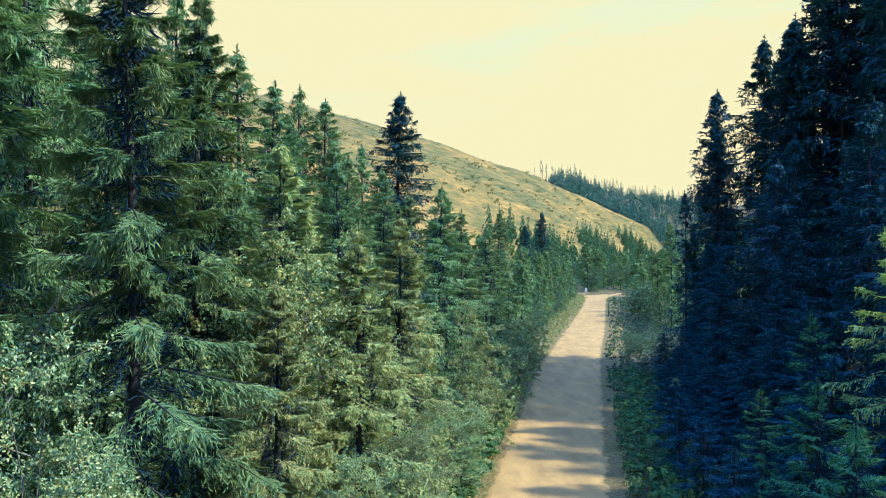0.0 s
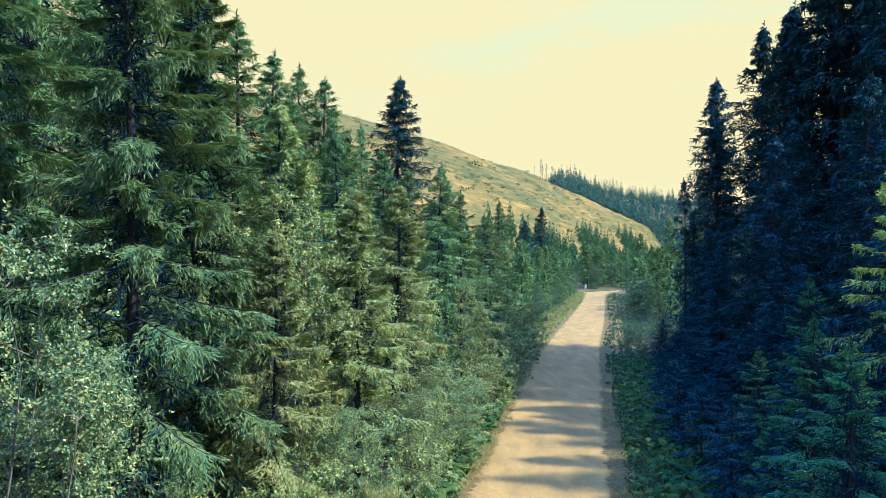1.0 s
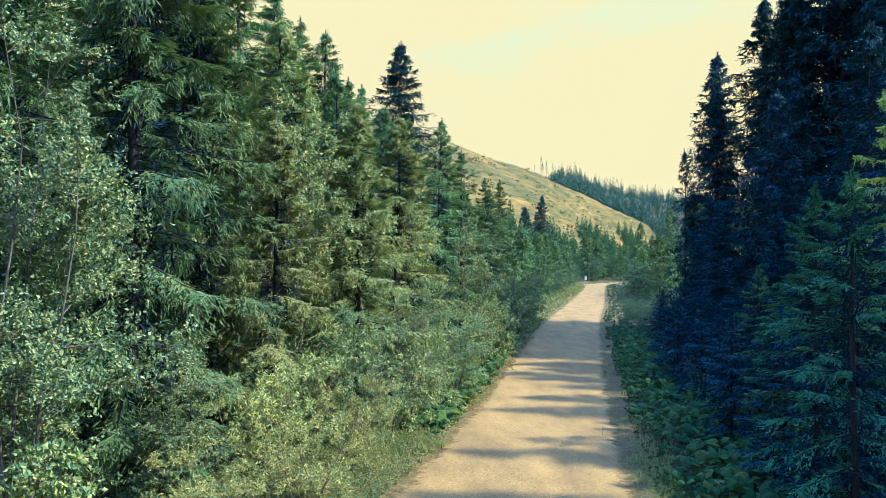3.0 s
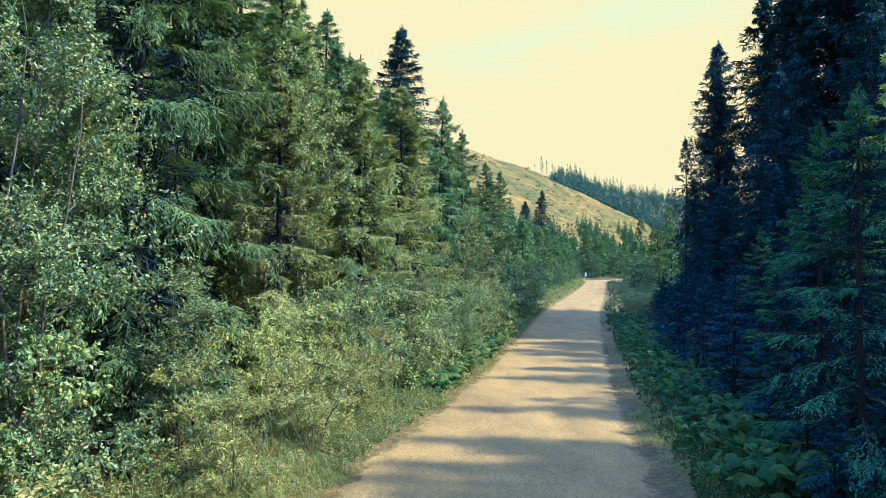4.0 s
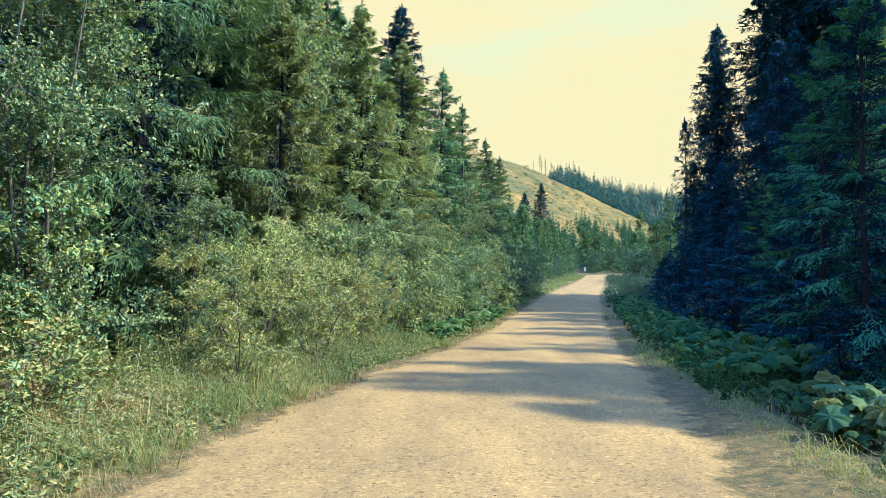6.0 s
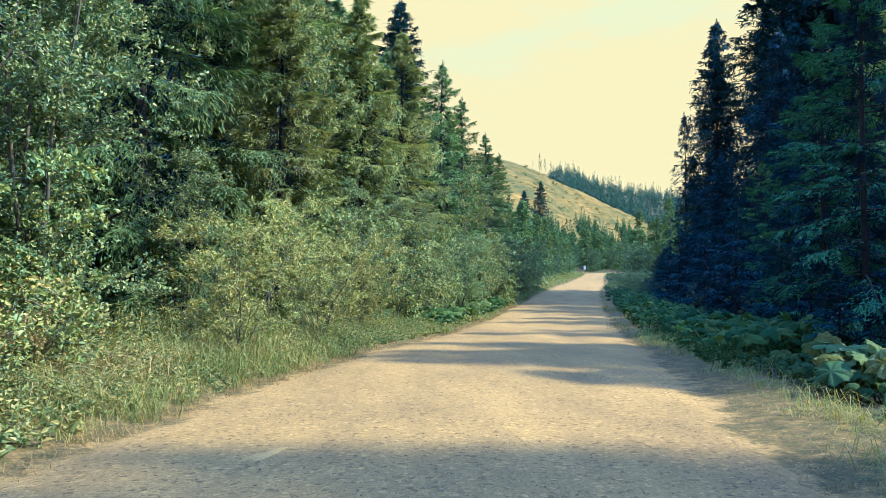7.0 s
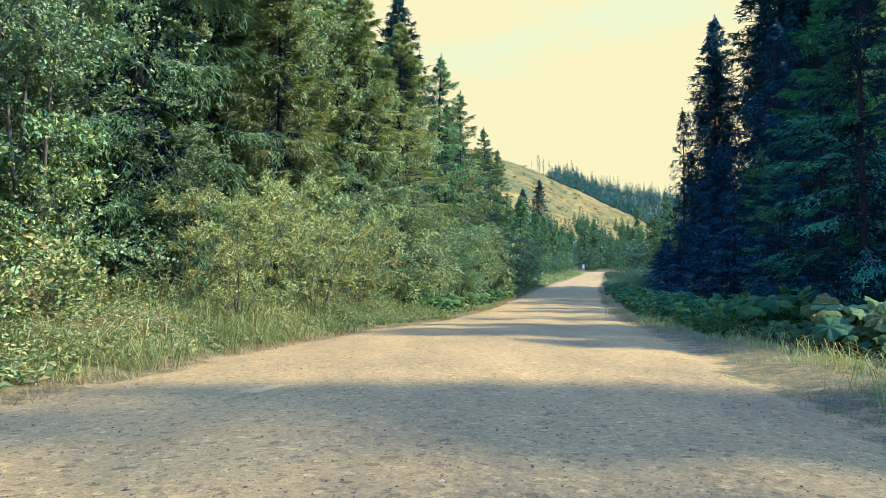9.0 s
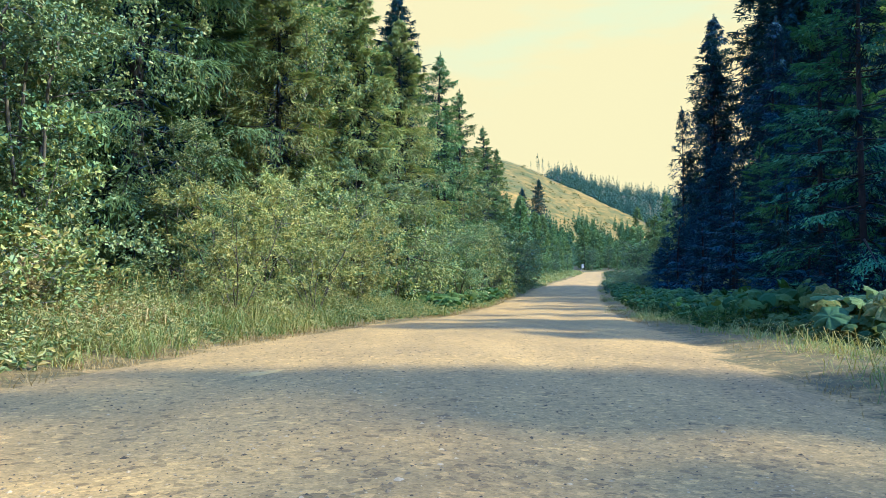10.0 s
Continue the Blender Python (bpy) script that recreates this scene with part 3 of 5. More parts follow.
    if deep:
        # bare dead twigs close about the stem, coloured as the crown's inner shade
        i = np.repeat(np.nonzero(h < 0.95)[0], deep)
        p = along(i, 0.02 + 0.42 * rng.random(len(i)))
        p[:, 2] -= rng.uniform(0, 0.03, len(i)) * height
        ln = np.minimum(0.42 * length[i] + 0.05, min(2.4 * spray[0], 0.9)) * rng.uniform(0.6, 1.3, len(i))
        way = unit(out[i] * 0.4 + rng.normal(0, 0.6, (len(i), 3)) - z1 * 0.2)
        twig = new("inner_crown", np_mesh("inner_crown", *blades(p, way, ln, ln * 0.09, rng), SHADE_TWIGS))
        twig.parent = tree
        tagged(twig, "bare inner twigs in the colour of crown shade", kind="stuff")
    return tree


def broadleaf(name, height, radius, seed, stems, limbs, shoots, leaves, leaf=(0.07, 0.045), mat=None, bark=None, low=0.15,
              spread=0.5, lean=(0, 0), clump=0.22, full=False, simple=False):
    """A bush or small tree: stems from the base, limbs on them, leafy shoots on those."""
    rng = np.random.default_rng(seed)
    k = 7
    t = np.linspace(0, 1, k)
    az = np.arange(stems) * 2.399 + rng.normal(0, 0.4, stems)
    tall = height * rng.uniform(0.72, 1.0, stems)
    far = radius * spread * rng.uniform(0.3, 1.1, stems) * (0 if stems == 1 else 1)
    wob = rng.normal(0, 0.05 * radius + 0.01, (stems, k, 2)) * t[None, :, None]
    path = np.zeros((stems, k, 3))
    path[..., 0] = (np.cos(az) * far)[:, None] * t ** 1.2 + wob[..., 0] + lean[0] * t ** 1.5
    path[..., 1] = (np.sin(az) * far)[:, None] * t ** 1.2 + wob[..., 1] + lean[1] * t ** 1.5
    path[..., 2] = tall[:, None] * t - 0.1 * (1 - t)
    thick = (0.0045 * height + 0.006) * (1.3 if stems == 1 else 0.7)
    wood = [tubes(path, np.repeat((thick * (1.12 - t))[None], stems, 0), 6)]

    def on_stem(i, s):
        f = np.clip(s, 0, 0.999) * (k - 1)
        a = f.astype(int)
        w = (f - a)[:, None]
        return path[i, a] * (1 - w) + path[i, a + 1] * w
    i = np.repeat(np.arange(stems), limbs)
    s = low + (1 - low) * rng.random(len(i)) ** 0.85
    p0 = on_stem(i, s)
    la = rng.uniform(0, 2 * np.pi, len(i))
    env = np.sin(np.clip(0.12 + 0.84 * s, 0, 1) * np.pi) ** 0.6
    ll = radius * 0.75 * env * rng.uniform(0.45, 1.25, len(i))
    up = rng.uniform(0.1, 0.9, len(i))
    lw = unit(np.stack([np.cos(la), np.sin(la), up], -1))
    tt = np.linspace(0, 1, 4)
    arch = np.zeros((len(i), 4, 3))
    arch[..., 2] = -0.25 * ll[:, None] * tt ** 2
    lp = p0[:, None] + lw[:, None] * (ll[:, None] * tt)[..., None] + arch
    wood.append(tubes(lp, (0.3 * thick + 0.002) * np.repeat((1.1 - tt)[None], len(i), 0), 3))
    j = np.repeat(np.arange(len(i)), shoots)
    u = 0.15 + 0.85 * rng.random(len(j))
    q = p0[j] + lw[j] * (ll[j] * u)[:, None]
    q[:, 2] -= 0.25 * ll[j] * u ** 2
    sw = unit(lw[j] * 0.6 + rng.normal(0, 0.6, (len(j), 3)) + np.array([0, 0, 0.25]))
    sl = clump * radius * rng.uniform(0.5, 1.4, len(j))
    m = np.repeat(np.arange(len(j)), leaves)
    v = rng.random(len(m))
    b = q[m] + sw[m] * (v * sl[m])[:, None] + rng.normal(0, leaf[0] * 0.3, (len(m), 3))
    way = unit(sw[m] * 0.4 + rng.normal(0, 0.65, (len(m), 3)) - np.array([0, 0, 0.15]))
    ln = leaf[0] * rng.uniform(0.6, 1.3, len(m))
    keep = b[:, 2] > 0.08
    if simple:
        wood = wood[:1]
    lv = (leaves_round if full else blades)(b[keep], way[keep], ln[keep], (leaf[1] * ln / leaf[0])[keep], rng, 0.3)
    bush = plant(name, joined(wood), bark or PALEBARK, lv, mat or ALDER)
    return bush


def drop(ob):
    """Take a model and its parts out of the scene again once its copies stand."""
    for o in (*ob.children_recursive, ob):
        bpy.data.objects.remove(o)


def stand(ob, x, y, turn=0.0, size=1.0, wide=None, sink=0.05, tip=0.0):
    w = wide or size
    return copy_thing(ob, Matrix.LocRotScale((x, y, gz(x, y) - sink), Euler((tip, 0, turn)), (w, w, size)))

# ---- models of the trees and bushes ----
rnd = random.Random(11)
big_spruce = [spruce("spruce_tree", 13.5, 2.5, 21, 104, 40, 13, (0.125, 0.0185), SPRUCE, 0.03, droop=0.42, curtain=1.2, inner=26, core=0.17, deep=60, hang=56, strand=0.40, start=0.08, plume=0.72),
              spruce("spruce_tree", 12.5, 2.2, 22, 98, 40, 13, (0.125, 0.0185), SPRUCE, 0.03, droop=0.42, curtain=1.2, inner=26, core=0.17, deep=60, hang=56, strand=0.40, start=0.08, plume=0.72)]
dry_spruce = spruce("spruce_tree", 11.0, 2.0, 23, 104, 26, 11, (0.135, 0.023), SPRUCE_DRY, 0.04, 0.1, curtain=1.2, inner=16, core=0.17, deep=24, hang=34, strand=0.36, start=0.1, plume=0.8)
mid_spruce = [spruce("spruce_tree", 14.0, 2.6, 31 + n, 116, 14, 8, (0.15, 0.028), SPRUCE, 0.04, core=0.28, inner=9, deep=14, hang=15, strand=0.42, start=0.1, plume=0.85) for n in range(3)]
slim_spruce = [spruce("spruce_tree", 20.0, 3.0, 41 + n, 230, 14, 6, (0.20, 0.046), SPRUCE_SHADED, 0.05, 0.05, top_taper=0.86, core=0.4, inner=10, deep=12, hang=9, strand=0.55) for n in range(2)]
tall_spruce = [spruce("spruce_tree", 25.0, 4.0, 51 + n, 150, 10, 5, (0.34, 0.10), SPRUCE_SHADED, 0.12, 0.05, core=0.5, inner=8, deep=20, hang=8, strand=0.7) for n in range(3)]
dark_spruce = [spruce("spruce_tree", 14.0, 2.6, 161 + n, 100, 10, 5, (0.21, 0.055), SPRUCE_SHADED, 0.04, core=0.3, inner=8, deep=20, hang=9, strand=0.4) for n in range(2)]
open_spruce = [spruce("spruce_tree", 22.0, 3.2, 151 + n, 100, 8, 4, (0.42, 0.10), SPRUCE_SHADED, 0.25, 0.45, inner=2, deep=1, hang=2) for n in range(2)]
thin_spruce = spruce("spruce_tree", 14.0, 2.2, 61, 60, 10, 4, (0.34, 0.07), SPRUCE_SHADED, 0.3, 0.35, inner=3, deep=2, hang=3)
young_spruce = [spruce("young_spruce", 6.0, 1.7, 71 + n, 72, 20, 9, (0.085, 0.022), SPRUCE_YOUNG_SHADED, 0.03, curtain=0.15, droop=0.1, inner=12, core=0.12, whorls=14, deep=34, hang=4, strand=0.15) for n in range(2)]
larch = spruce("larch_tree", 9.5, 3.2, 75, 64, 24, 9, (0.13, 0.034), LARCH, 0.08, 0.0, 0.30, curtain=0.3, inner=12, core=0.2, whorls=13, deep=14, hang=8, strand=0.25)
small_spruce = [spruce("young_spruce", 3.2, 1.1, 171 + n, 46, 11, 5, (0.12, 0.028), SPRUCE_SHADED, 0.03, curtain=0.3, droop=0.15, inner=8, core=0.15, deep=10, hang=3, strand=0.15) for n in range(2)]
far_spruce = [spruce("spruce_tree", 14.0, 2.4, 81 + n, 60, 7, 3, (0.48, 0.16), SPRUCE, 0.03, 0, limbs=False, inner=5, core=0.6, deep=2, hang=4, strand=0.6) for n in range(3)]

alder = [broadleaf("alder_tree", 7.0, 2.0, 101, 4, 22, 13, 26, (0.050, 0.034), ALDER, low=0.06, full=True),
         broadleaf("alder_tree", 6.0, 1.6, 102, 3, 22, 13, 24, (0.050, 0.034), ALDER, low=0.06, full=True)]
birch = [broadleaf("birch_tree", 8.0, 2.0, 103, 2, 34, 8, 18, (0.072, 0.05), BIRCH, None, 0.1, clump=0.15),
         broadleaf("birch_tree", 7.0, 1.9, 104, 3, 22, 8, 18, (0.072, 0.05), BIRCH, None, 0.1, clump=0.15)]
willow = [broadleaf("willow_bush", 2.6, 1.5, 111 + n, 7, 8, 6, 26, (0.078, 0.021), WILLOW, None, 0.14, 0.8, clump=0.15) for n in range(3)]
hazel = [broadleaf("hazel_bush", 3.4, 1.5, 121 + n, 5, 9, 6, 14, (0.088, 0.064), BIRCH, None, 0.02, 0.75, clump=0.15) for n in range(3)]
bramble = [broadleaf("bramble_bush", 1.3, 0.95, 131 + n, 11, 7, 5, 8, (0.072, 0.050), BRAMBLE, DEADWOOD, 0.1, 0.9, full=True) for n in range(2)]
dry_bramble = broadleaf("bramble_bush", 1.3, 0.95, 135, 11, 7, 5, 6, (0.075, 0.050), BROWNED, DEADWOOD, 0.1, 0.9, full=True)
far_bush = [broadleaf("leafy_tree", 7.0, 2.6, 141 + n, 5, 11, 7, 5, (0.22, 0.17), FARLEAF, low=0.05, clump=0.3, simple=True) for n in range(2)]
MODELS = small_spruce + dark_spruce + open_spruce + big_spruce + [dry_spruce] + mid_spruce + slim_spruce + tall_spruce + [thin_spruce, larch] + young_spruce + far_spruce \
    + alder + birch + willow + hazel + bramble + [dry_bramble] + far_bush

# ---- the left side, from near to far ----
def spot(ob, x, y, top=None, height=1.0, wide=1.0, turn=None, label="", category="tree", group=""):
    """Stand a model so that its tip comes to the height top."""
    size = (top - gz(x, y)) / height if top else 1.0
    t = stand(ob, x, y, rnd.uniform(0, 6.28) if turn is None else turn, size, size * wide)
    return tagged(t, label, category, group)


L_SPRUCE = "green spruce with drooping sunlit branches beside the road"
for model, hgt, x, y, top, wide in [
        (big_spruce[0], 13.5, -5.0, 12.0, 13.2, 1.15), (big_spruce[1], 12.5, -5.6, 16.4, 13.3, 1.2),
        (big_spruce[1], 12.5, -7.4, 11.2, 13.8, 1.2), (dry_spruce, 11.0, -4.4, 20.5, 10.5, 1.35),
        (big_spruce[0], 13.5, -8.6, 13.6, 15.0, 1.2), (mid_spruce[1], 14.0, -6.8, 19.5, 12.5, 1.15),
        (mid_spruce[2], 14.0, -7.6, 23.0, 14.5, 1.1), (mid_spruce[0], 14.0, -9.2, 25.0, 16.5, 1.1), (mid_spruce[1], 14.0, -8.0, 18.6, 14.8, 1.15),
        (mid_spruce[2], 14.0, -6.2, 31.0, 12.8, 1.2), (mid_spruce[0], 14.0, -5.2, 35.5, 13.2, 1.2), (mid_spruce[1], 14.0, -4.6, 43.0, 14.0, 1.1), (mid_spruce[2], 14.0, -3.0, 37.0, 11.5, 1.2)]:
    spot(model, x, y, top + 0.5, hgt, wide, label=L_SPRUCE, group="roadside spruces")
for x, y, top in [(-3.6, 16.0, 7.2), (-2.3, 20.2, 8.6), (-1.6, 25.5, 9.2)]:
    spot(dry_spruce, x, y, top, 11.0, 1.4, label="spruce with yellowing drooping branches beside the road", group="roadside spruces")
for n, (x, y, top) in enumerate([(-6.6, 24.0, 14.1), (-6.4, 27.0, 13.7), (-4.0, 28.5, 11.0), (-7.5, 37.4, 16.0), (-5.9, 37.0, 15.3),
                                 (-7.0, 33.0, 13.5), (-4.4, 33.0, 11.8), (-1.6, 33.5, 10.2), (-0.2, 38.0, 11.0), (1.1, 42.0, 10.0),
                                 (-3.5, 41.0, 12.3), (2.8, 48.0, 9.1), (-6.6, 46.0, 14.0), (0.2, 52.0, 11.5), (4.0, 62.0, 9.9),
                                 (6.0, 80.0, 12.6), (-9.5, 29.0, 14.0), (-10.0, 22.0, 14.5)]):
    spot(mid_spruce[n % 3], x, y, top + 0.55, 14.0, 1.4, label="dense green spruce in the forest edge", group="forest edge spruces")
spot(slim_spruce[0], -3.2, 50.0, 19.1, 20.0, 1.5, label="tall slender dark spruce rising over the others")
spot(slim_spruce[1], 19.0, 143.0, 17.4, 20.0, 1.2, label="tall slender spruce in the far forest edge")
spot(slim_spruce[0], 14.5, 128.0, 14.0, 20.0, 1.3, label="slender spruce in the far forest edge")

B_LABEL = "bushy alder with sunlit grey-green leaves"
spot(alder[0], -4.7, 8.2, 6.6, 7.0, 1.0, label=B_LABEL)
spot(alder[1], -4.0, 11.2, 3.2, 6.0, 1.3, label=B_LABEL)
spot(alder[0], -5.9, 9.2, 5.6, 7.0, 1.2, label=B_LABEL)
spot(alder[1], -5.2, 6.9, 3.6, 6.0, 1.2, label=B_LABEL)
spot(alder[1], -2.0, 17.6, 3.4, 6.0, 1.2, label="rounded alder bush at the road's edge", group="roadside bushes")
spot(alder[0], -0.9, 21.4, 3.2, 7.0, 1.6, label="rounded alder bush at the road's edge", group="roadside bushes")
spot(alder[1], 0.6, 27.4, 2.6, 6.0, 1.6, label="rounded alder bush at the road's edge", group="roadside bushes")
for n, (x, y, top) in enumerate([(-4.4, 17.6, 8.8), (-5.4, 16.6, 7.6), (-3.2, 21.0, 8.4), (-5.6, 20.5, 9.4), (-2.6, 26.0, 7.8)]):
    spot(birch[n % 2], x, y, top, 8.0 - n % 2, 1.0, label="slim birch with small pale green leaves")
spot(birch[0], -3.7, 18.2, 8.2, 8.0, 1.0, label="slim birch with small pale green leaves")
spot(birch[1], -2.9, 22.4, 7.2, 7.0, 1.0, label="slim birch with small pale green leaves")
spot(birch[0], -0.9, 29.0, 7.0, 8.0, 1.1, label="slim birch with small pale green leaves")
spot(birch[1], 1.4, 36.0, 6.0, 7.0, 1.2, label="slim birch with small pale green leaves")
for n, (x, y, top, wide) in enumerate([(-2.75, 9.7, 1.75, 1.1), (-2.2, 12.4, 1.7, 1.1), (-3.3, 13.0, 2.5, 1.0), (-1.9, 15.6, 1.7, 1.0)]):
    spot(willow[n % 3], x, y, top, 2.6, wide, label="willow bush with narrow yellow-green leaves", category="bush", group="roadside bushes")
for n, (x, y, top, wide) in enumerate([(-4.5, 7.7, 2.5, 0.9), (-5.3, 8.6, 3.0, 0.9), (-1.3, 19.4, 2.3, 1.0), (-2.9, 15.6, 2.6, 1.0), (-0.3, 24.6, 2.4, 1.0), (0.8, 30.3, 2.3, 1.0),
                                       (1.7, 33.5, 2.6, 1.0), (2.7, 38.5, 2.4, 1.1), (3.5, 43.0, 3.0, 1.1), (4.6, 48.5, 2.6, 1.1), (5.5, 54.0, 3.0, 1.2),
                                       (6.6, 60.5, 3.4, 1.2), (7.6, 66.0, 3.0, 1.2)]):
    spot(hazel[n % 3], x, y, top, 3.4, wide, label="rounded leafy bush at the road's edge", category="bush", group="roadside bushes")
for n, (x, y, top) in enumerate([(-3.7, 6.2, 0.75), (-4.2, 7.0, 0.9), (-4.6, 6.0, 0.9), (-5.0, 6.8, 1.2)]):
    spot(bramble[n % 2], x, y, top, 1.3, 1.1, label="bramble thicket with browning leaves", category="bush", group="roadside bushes")

for x, y, top, wide in [(-3.75, 6.15, 0.6, 0.9), (-4.25, 6.5, 0.7, 0.9)]:
    spot(dry_bramble, x, y, top, 1.3, wide, label="low bramble with withered brown leaves", category="bush", group="roadside bushes")
spot(big_spruce[1], -9.2, 9.8, 14.0, 12.5, 1.15, label=L_SPRUCE, group="roadside spruces")
# the wood behind and along the road on the left
rnd = random.Random(3)
for n in range(84):
    y = 12 + 186 * rnd.random() ** 1.15
    back = 5.5 + 9 * rnd.random() ** 1.3
    x = float(road_left(y)) - back
    if y < 46 and back < 8.5:
        continue
    h = rnd.uniform(7.5, 11.0) + 0.12 * back
    if y < 45 and back < 11:
        spot(mid_spruce[n % 3], x, y, gz(x, y) + h, 14.0, 1.3, label="green spruce in the wood", group="wood spruces")
    else:
        spot(far_spruce[n % 3], x, y, gz(x, y) + h, 14.0, 1.15, label="green spruce in the wood", group="wood spruces")
for n in range(46):
    y = 58 + 3.0 * n
    x = float(road_left(y)) - rnd.uniform(2.6, 5.0)
    if rnd.random() < 0.45:
        spot(far_bush[n % 2], x, y, gz(x, y) + rnd.uniform(2.5, 6.0), 7.0, 0.9, label="green leafy tree at the roadside", group="leafy trees")
    else:
        spot(far_spruce[n % 3], x, y, gz(x, y) + rnd.uniform(5.0, 9.0), 14.0, 1.3, label="green spruce in the wood", group="wood spruces")
# the valley's end, behind the bend
rnd = random.Random(5)
for n in range(130):
    y = rnd.uniform(208, 290)
    x = rnd.uniform(22, 90) + 0.25 * (y - 208)
    h = rnd.uniform(8, 14)
    if rnd.random() < 0.3:
        spot(far_bush[n % 2], x, y, gz(x, y) + 0.65 * h, 7.0, 1.1, label="leafy tree at the valley's end", group="leafy trees")
    else:
        spot(far_spruce[n % 3], x, y, gz(x, y) + h, 14.0, 1.5, label="spruce at the valley's end", group="far spruces")

# tall trees farther back on the left
for n, (x, y, top) in enumerate([(-9.6, 17.0, 17.0), (-12.0, 20.0, 18.5), (-11.5, 15.5, 17.5), (-13.5, 18.0, 19.0), (-12.5, 25.0, 17.0), (-15.0, 22.0, 20.0), (-10.8, 13.0, 16.0),
                                 (-16.0, 28.0, 20.0), (-11.0, 33.0, 16.0), (-13.0, 38.0, 17.0), (-10.0, 42.0, 15.5)]):
    spot(mid_spruce[n % 3], x, y, top, 14.0, 1.15, label="tall green spruce inside the wood", group="wood spruces")
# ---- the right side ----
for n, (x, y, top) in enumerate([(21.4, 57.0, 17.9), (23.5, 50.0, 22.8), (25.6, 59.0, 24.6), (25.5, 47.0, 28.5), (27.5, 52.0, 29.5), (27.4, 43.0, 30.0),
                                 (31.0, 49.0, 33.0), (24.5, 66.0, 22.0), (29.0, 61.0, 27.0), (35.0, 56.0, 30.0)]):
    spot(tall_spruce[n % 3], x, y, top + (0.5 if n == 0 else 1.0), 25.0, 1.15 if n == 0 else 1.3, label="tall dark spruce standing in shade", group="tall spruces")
rnd = random.Random(7)
# an unseen dense young belt, added beside the camera to shade the ditch
for n in range(22):
    y = -9 + 1.45 * n
    x = max(9.8, 0.62 * y + 3.2) + rnd.uniform(0, 2.4)
    open_gap = 2.0 < y < 6.0 or 11.8 < y < 14.0
    spot(far_spruce[n % 3], x, y, gz(x, y) + (7.0 if open_gap else 10.0) + rnd.uniform(0, 1.5), 14.0, 1.5, label="dark young spruce standing in shade", group="shaded spruces")
for n in range(32):
    y = -4 + 2.0 * n
    for d, h in ((4.3, 3.4), (6.4, 5.6)):
        x = float(road_right(y)) + d + rnd.uniform(0, 1.2)
        h = h * (0.8 if 2.5 < y < 8 else 1.0)
        if 3.5 < y < 9.5 and d < 5:
            continue
        spot(small_spruce[n % 2], x, y, gz(x, y) + h * rnd.uniform(0.8, 1.15), 3.2, 1.3, label="dark young spruce standing in shade", group="shaded spruces")
for n, (x, y, top) in enumerate([(29.0, 46.0, 32.0), (25.0, 39.5, 27.0), (28.0, 37.0, 28.0), (31.0, 54.0, 29.0), (26.5, 55.0, 24.5)]):
    spot(tall_spruce[n % 3], x, y, top, 25.0, 1.0, label="tall dark spruce standing in shade", group="tall spruces")
# tall spruces out of view, added to shade the right-hand group
for n, (x, y, top) in enumerate([(30.0, 33.0, 27.0), (27.5, 29.0, 25.5), (30.5, 25.0, 27.0), (28.0, 20.5, 25.0), (31.0, 16.0, 27.0), (28.0, 12.0, 25.0)]):
    spot(far_spruce[n % 3], x, y, top, 14.0, 0.9, label="tall dark spruce standing in shade", group="tall spruces")
rnd = random.Random(21)
# unseen open wood beside and behind the camera, added to dapple the road
for n, y in enumerate([-20.0, -15.0, -9.5, -6.0, -2.6, 0.0, 7.6, 10.2, 15.4, 21.5, 24.5, 30.0, 36.5, 42.0]):
    x = float(road_right(y + 5)) + 12.5 + rnd.uniform(-0.8, 1.2)
    if x < 0.62 * y + 4:
        continue
    spot(open_spruce[n % 2], x, y, gz(x, y) + rnd.uniform(17, 19.5), 22.0, 1.3, label="tall open spruce out of view, added to shade the road", group="tall spruces")
# denser unseen spruces, added where the road takes fuller shade
for x, y, h in [(15.0, 0.7, 18.0), (14.2, -4.4, 16.0), (15.6, 6.9, 17.5), (14.8, 9.0, 17.0), (16.6, 10.9, 18.5)]:
    spot(far_spruce[0], x, y, gz(x, y) + h, 14.0, 0.65, label="slender spruce out of view, added to shade the road", group="tall spruces")
for x, y in [(-9.0, -8.0), (-8.0, -15.0), (-10.0, 1.0)]:
    spot(tall_spruce[0], x, y, gz(x, y) + 15, 25.0, 1.2, label="tall dark spruce beside the road", group="tall spruces")
spot(thin_spruce, 19.6, 59.5, 13.3, 14.0, 0.9, label="thin spruce with sparse bare branches")
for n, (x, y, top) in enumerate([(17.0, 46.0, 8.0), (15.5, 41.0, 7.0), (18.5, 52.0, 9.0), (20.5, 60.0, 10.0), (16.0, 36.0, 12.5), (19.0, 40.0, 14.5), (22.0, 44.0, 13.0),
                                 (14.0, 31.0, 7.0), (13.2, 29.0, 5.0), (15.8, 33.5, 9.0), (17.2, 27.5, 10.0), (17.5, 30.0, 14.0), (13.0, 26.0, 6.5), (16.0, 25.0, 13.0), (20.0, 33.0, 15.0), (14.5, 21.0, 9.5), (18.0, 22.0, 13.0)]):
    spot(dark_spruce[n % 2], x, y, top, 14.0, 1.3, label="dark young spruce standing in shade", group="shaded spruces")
spot(larch, 11.5, 18.4, 9.0, 9.5, 0.8, label="young larch with pale sunlit branch tips")
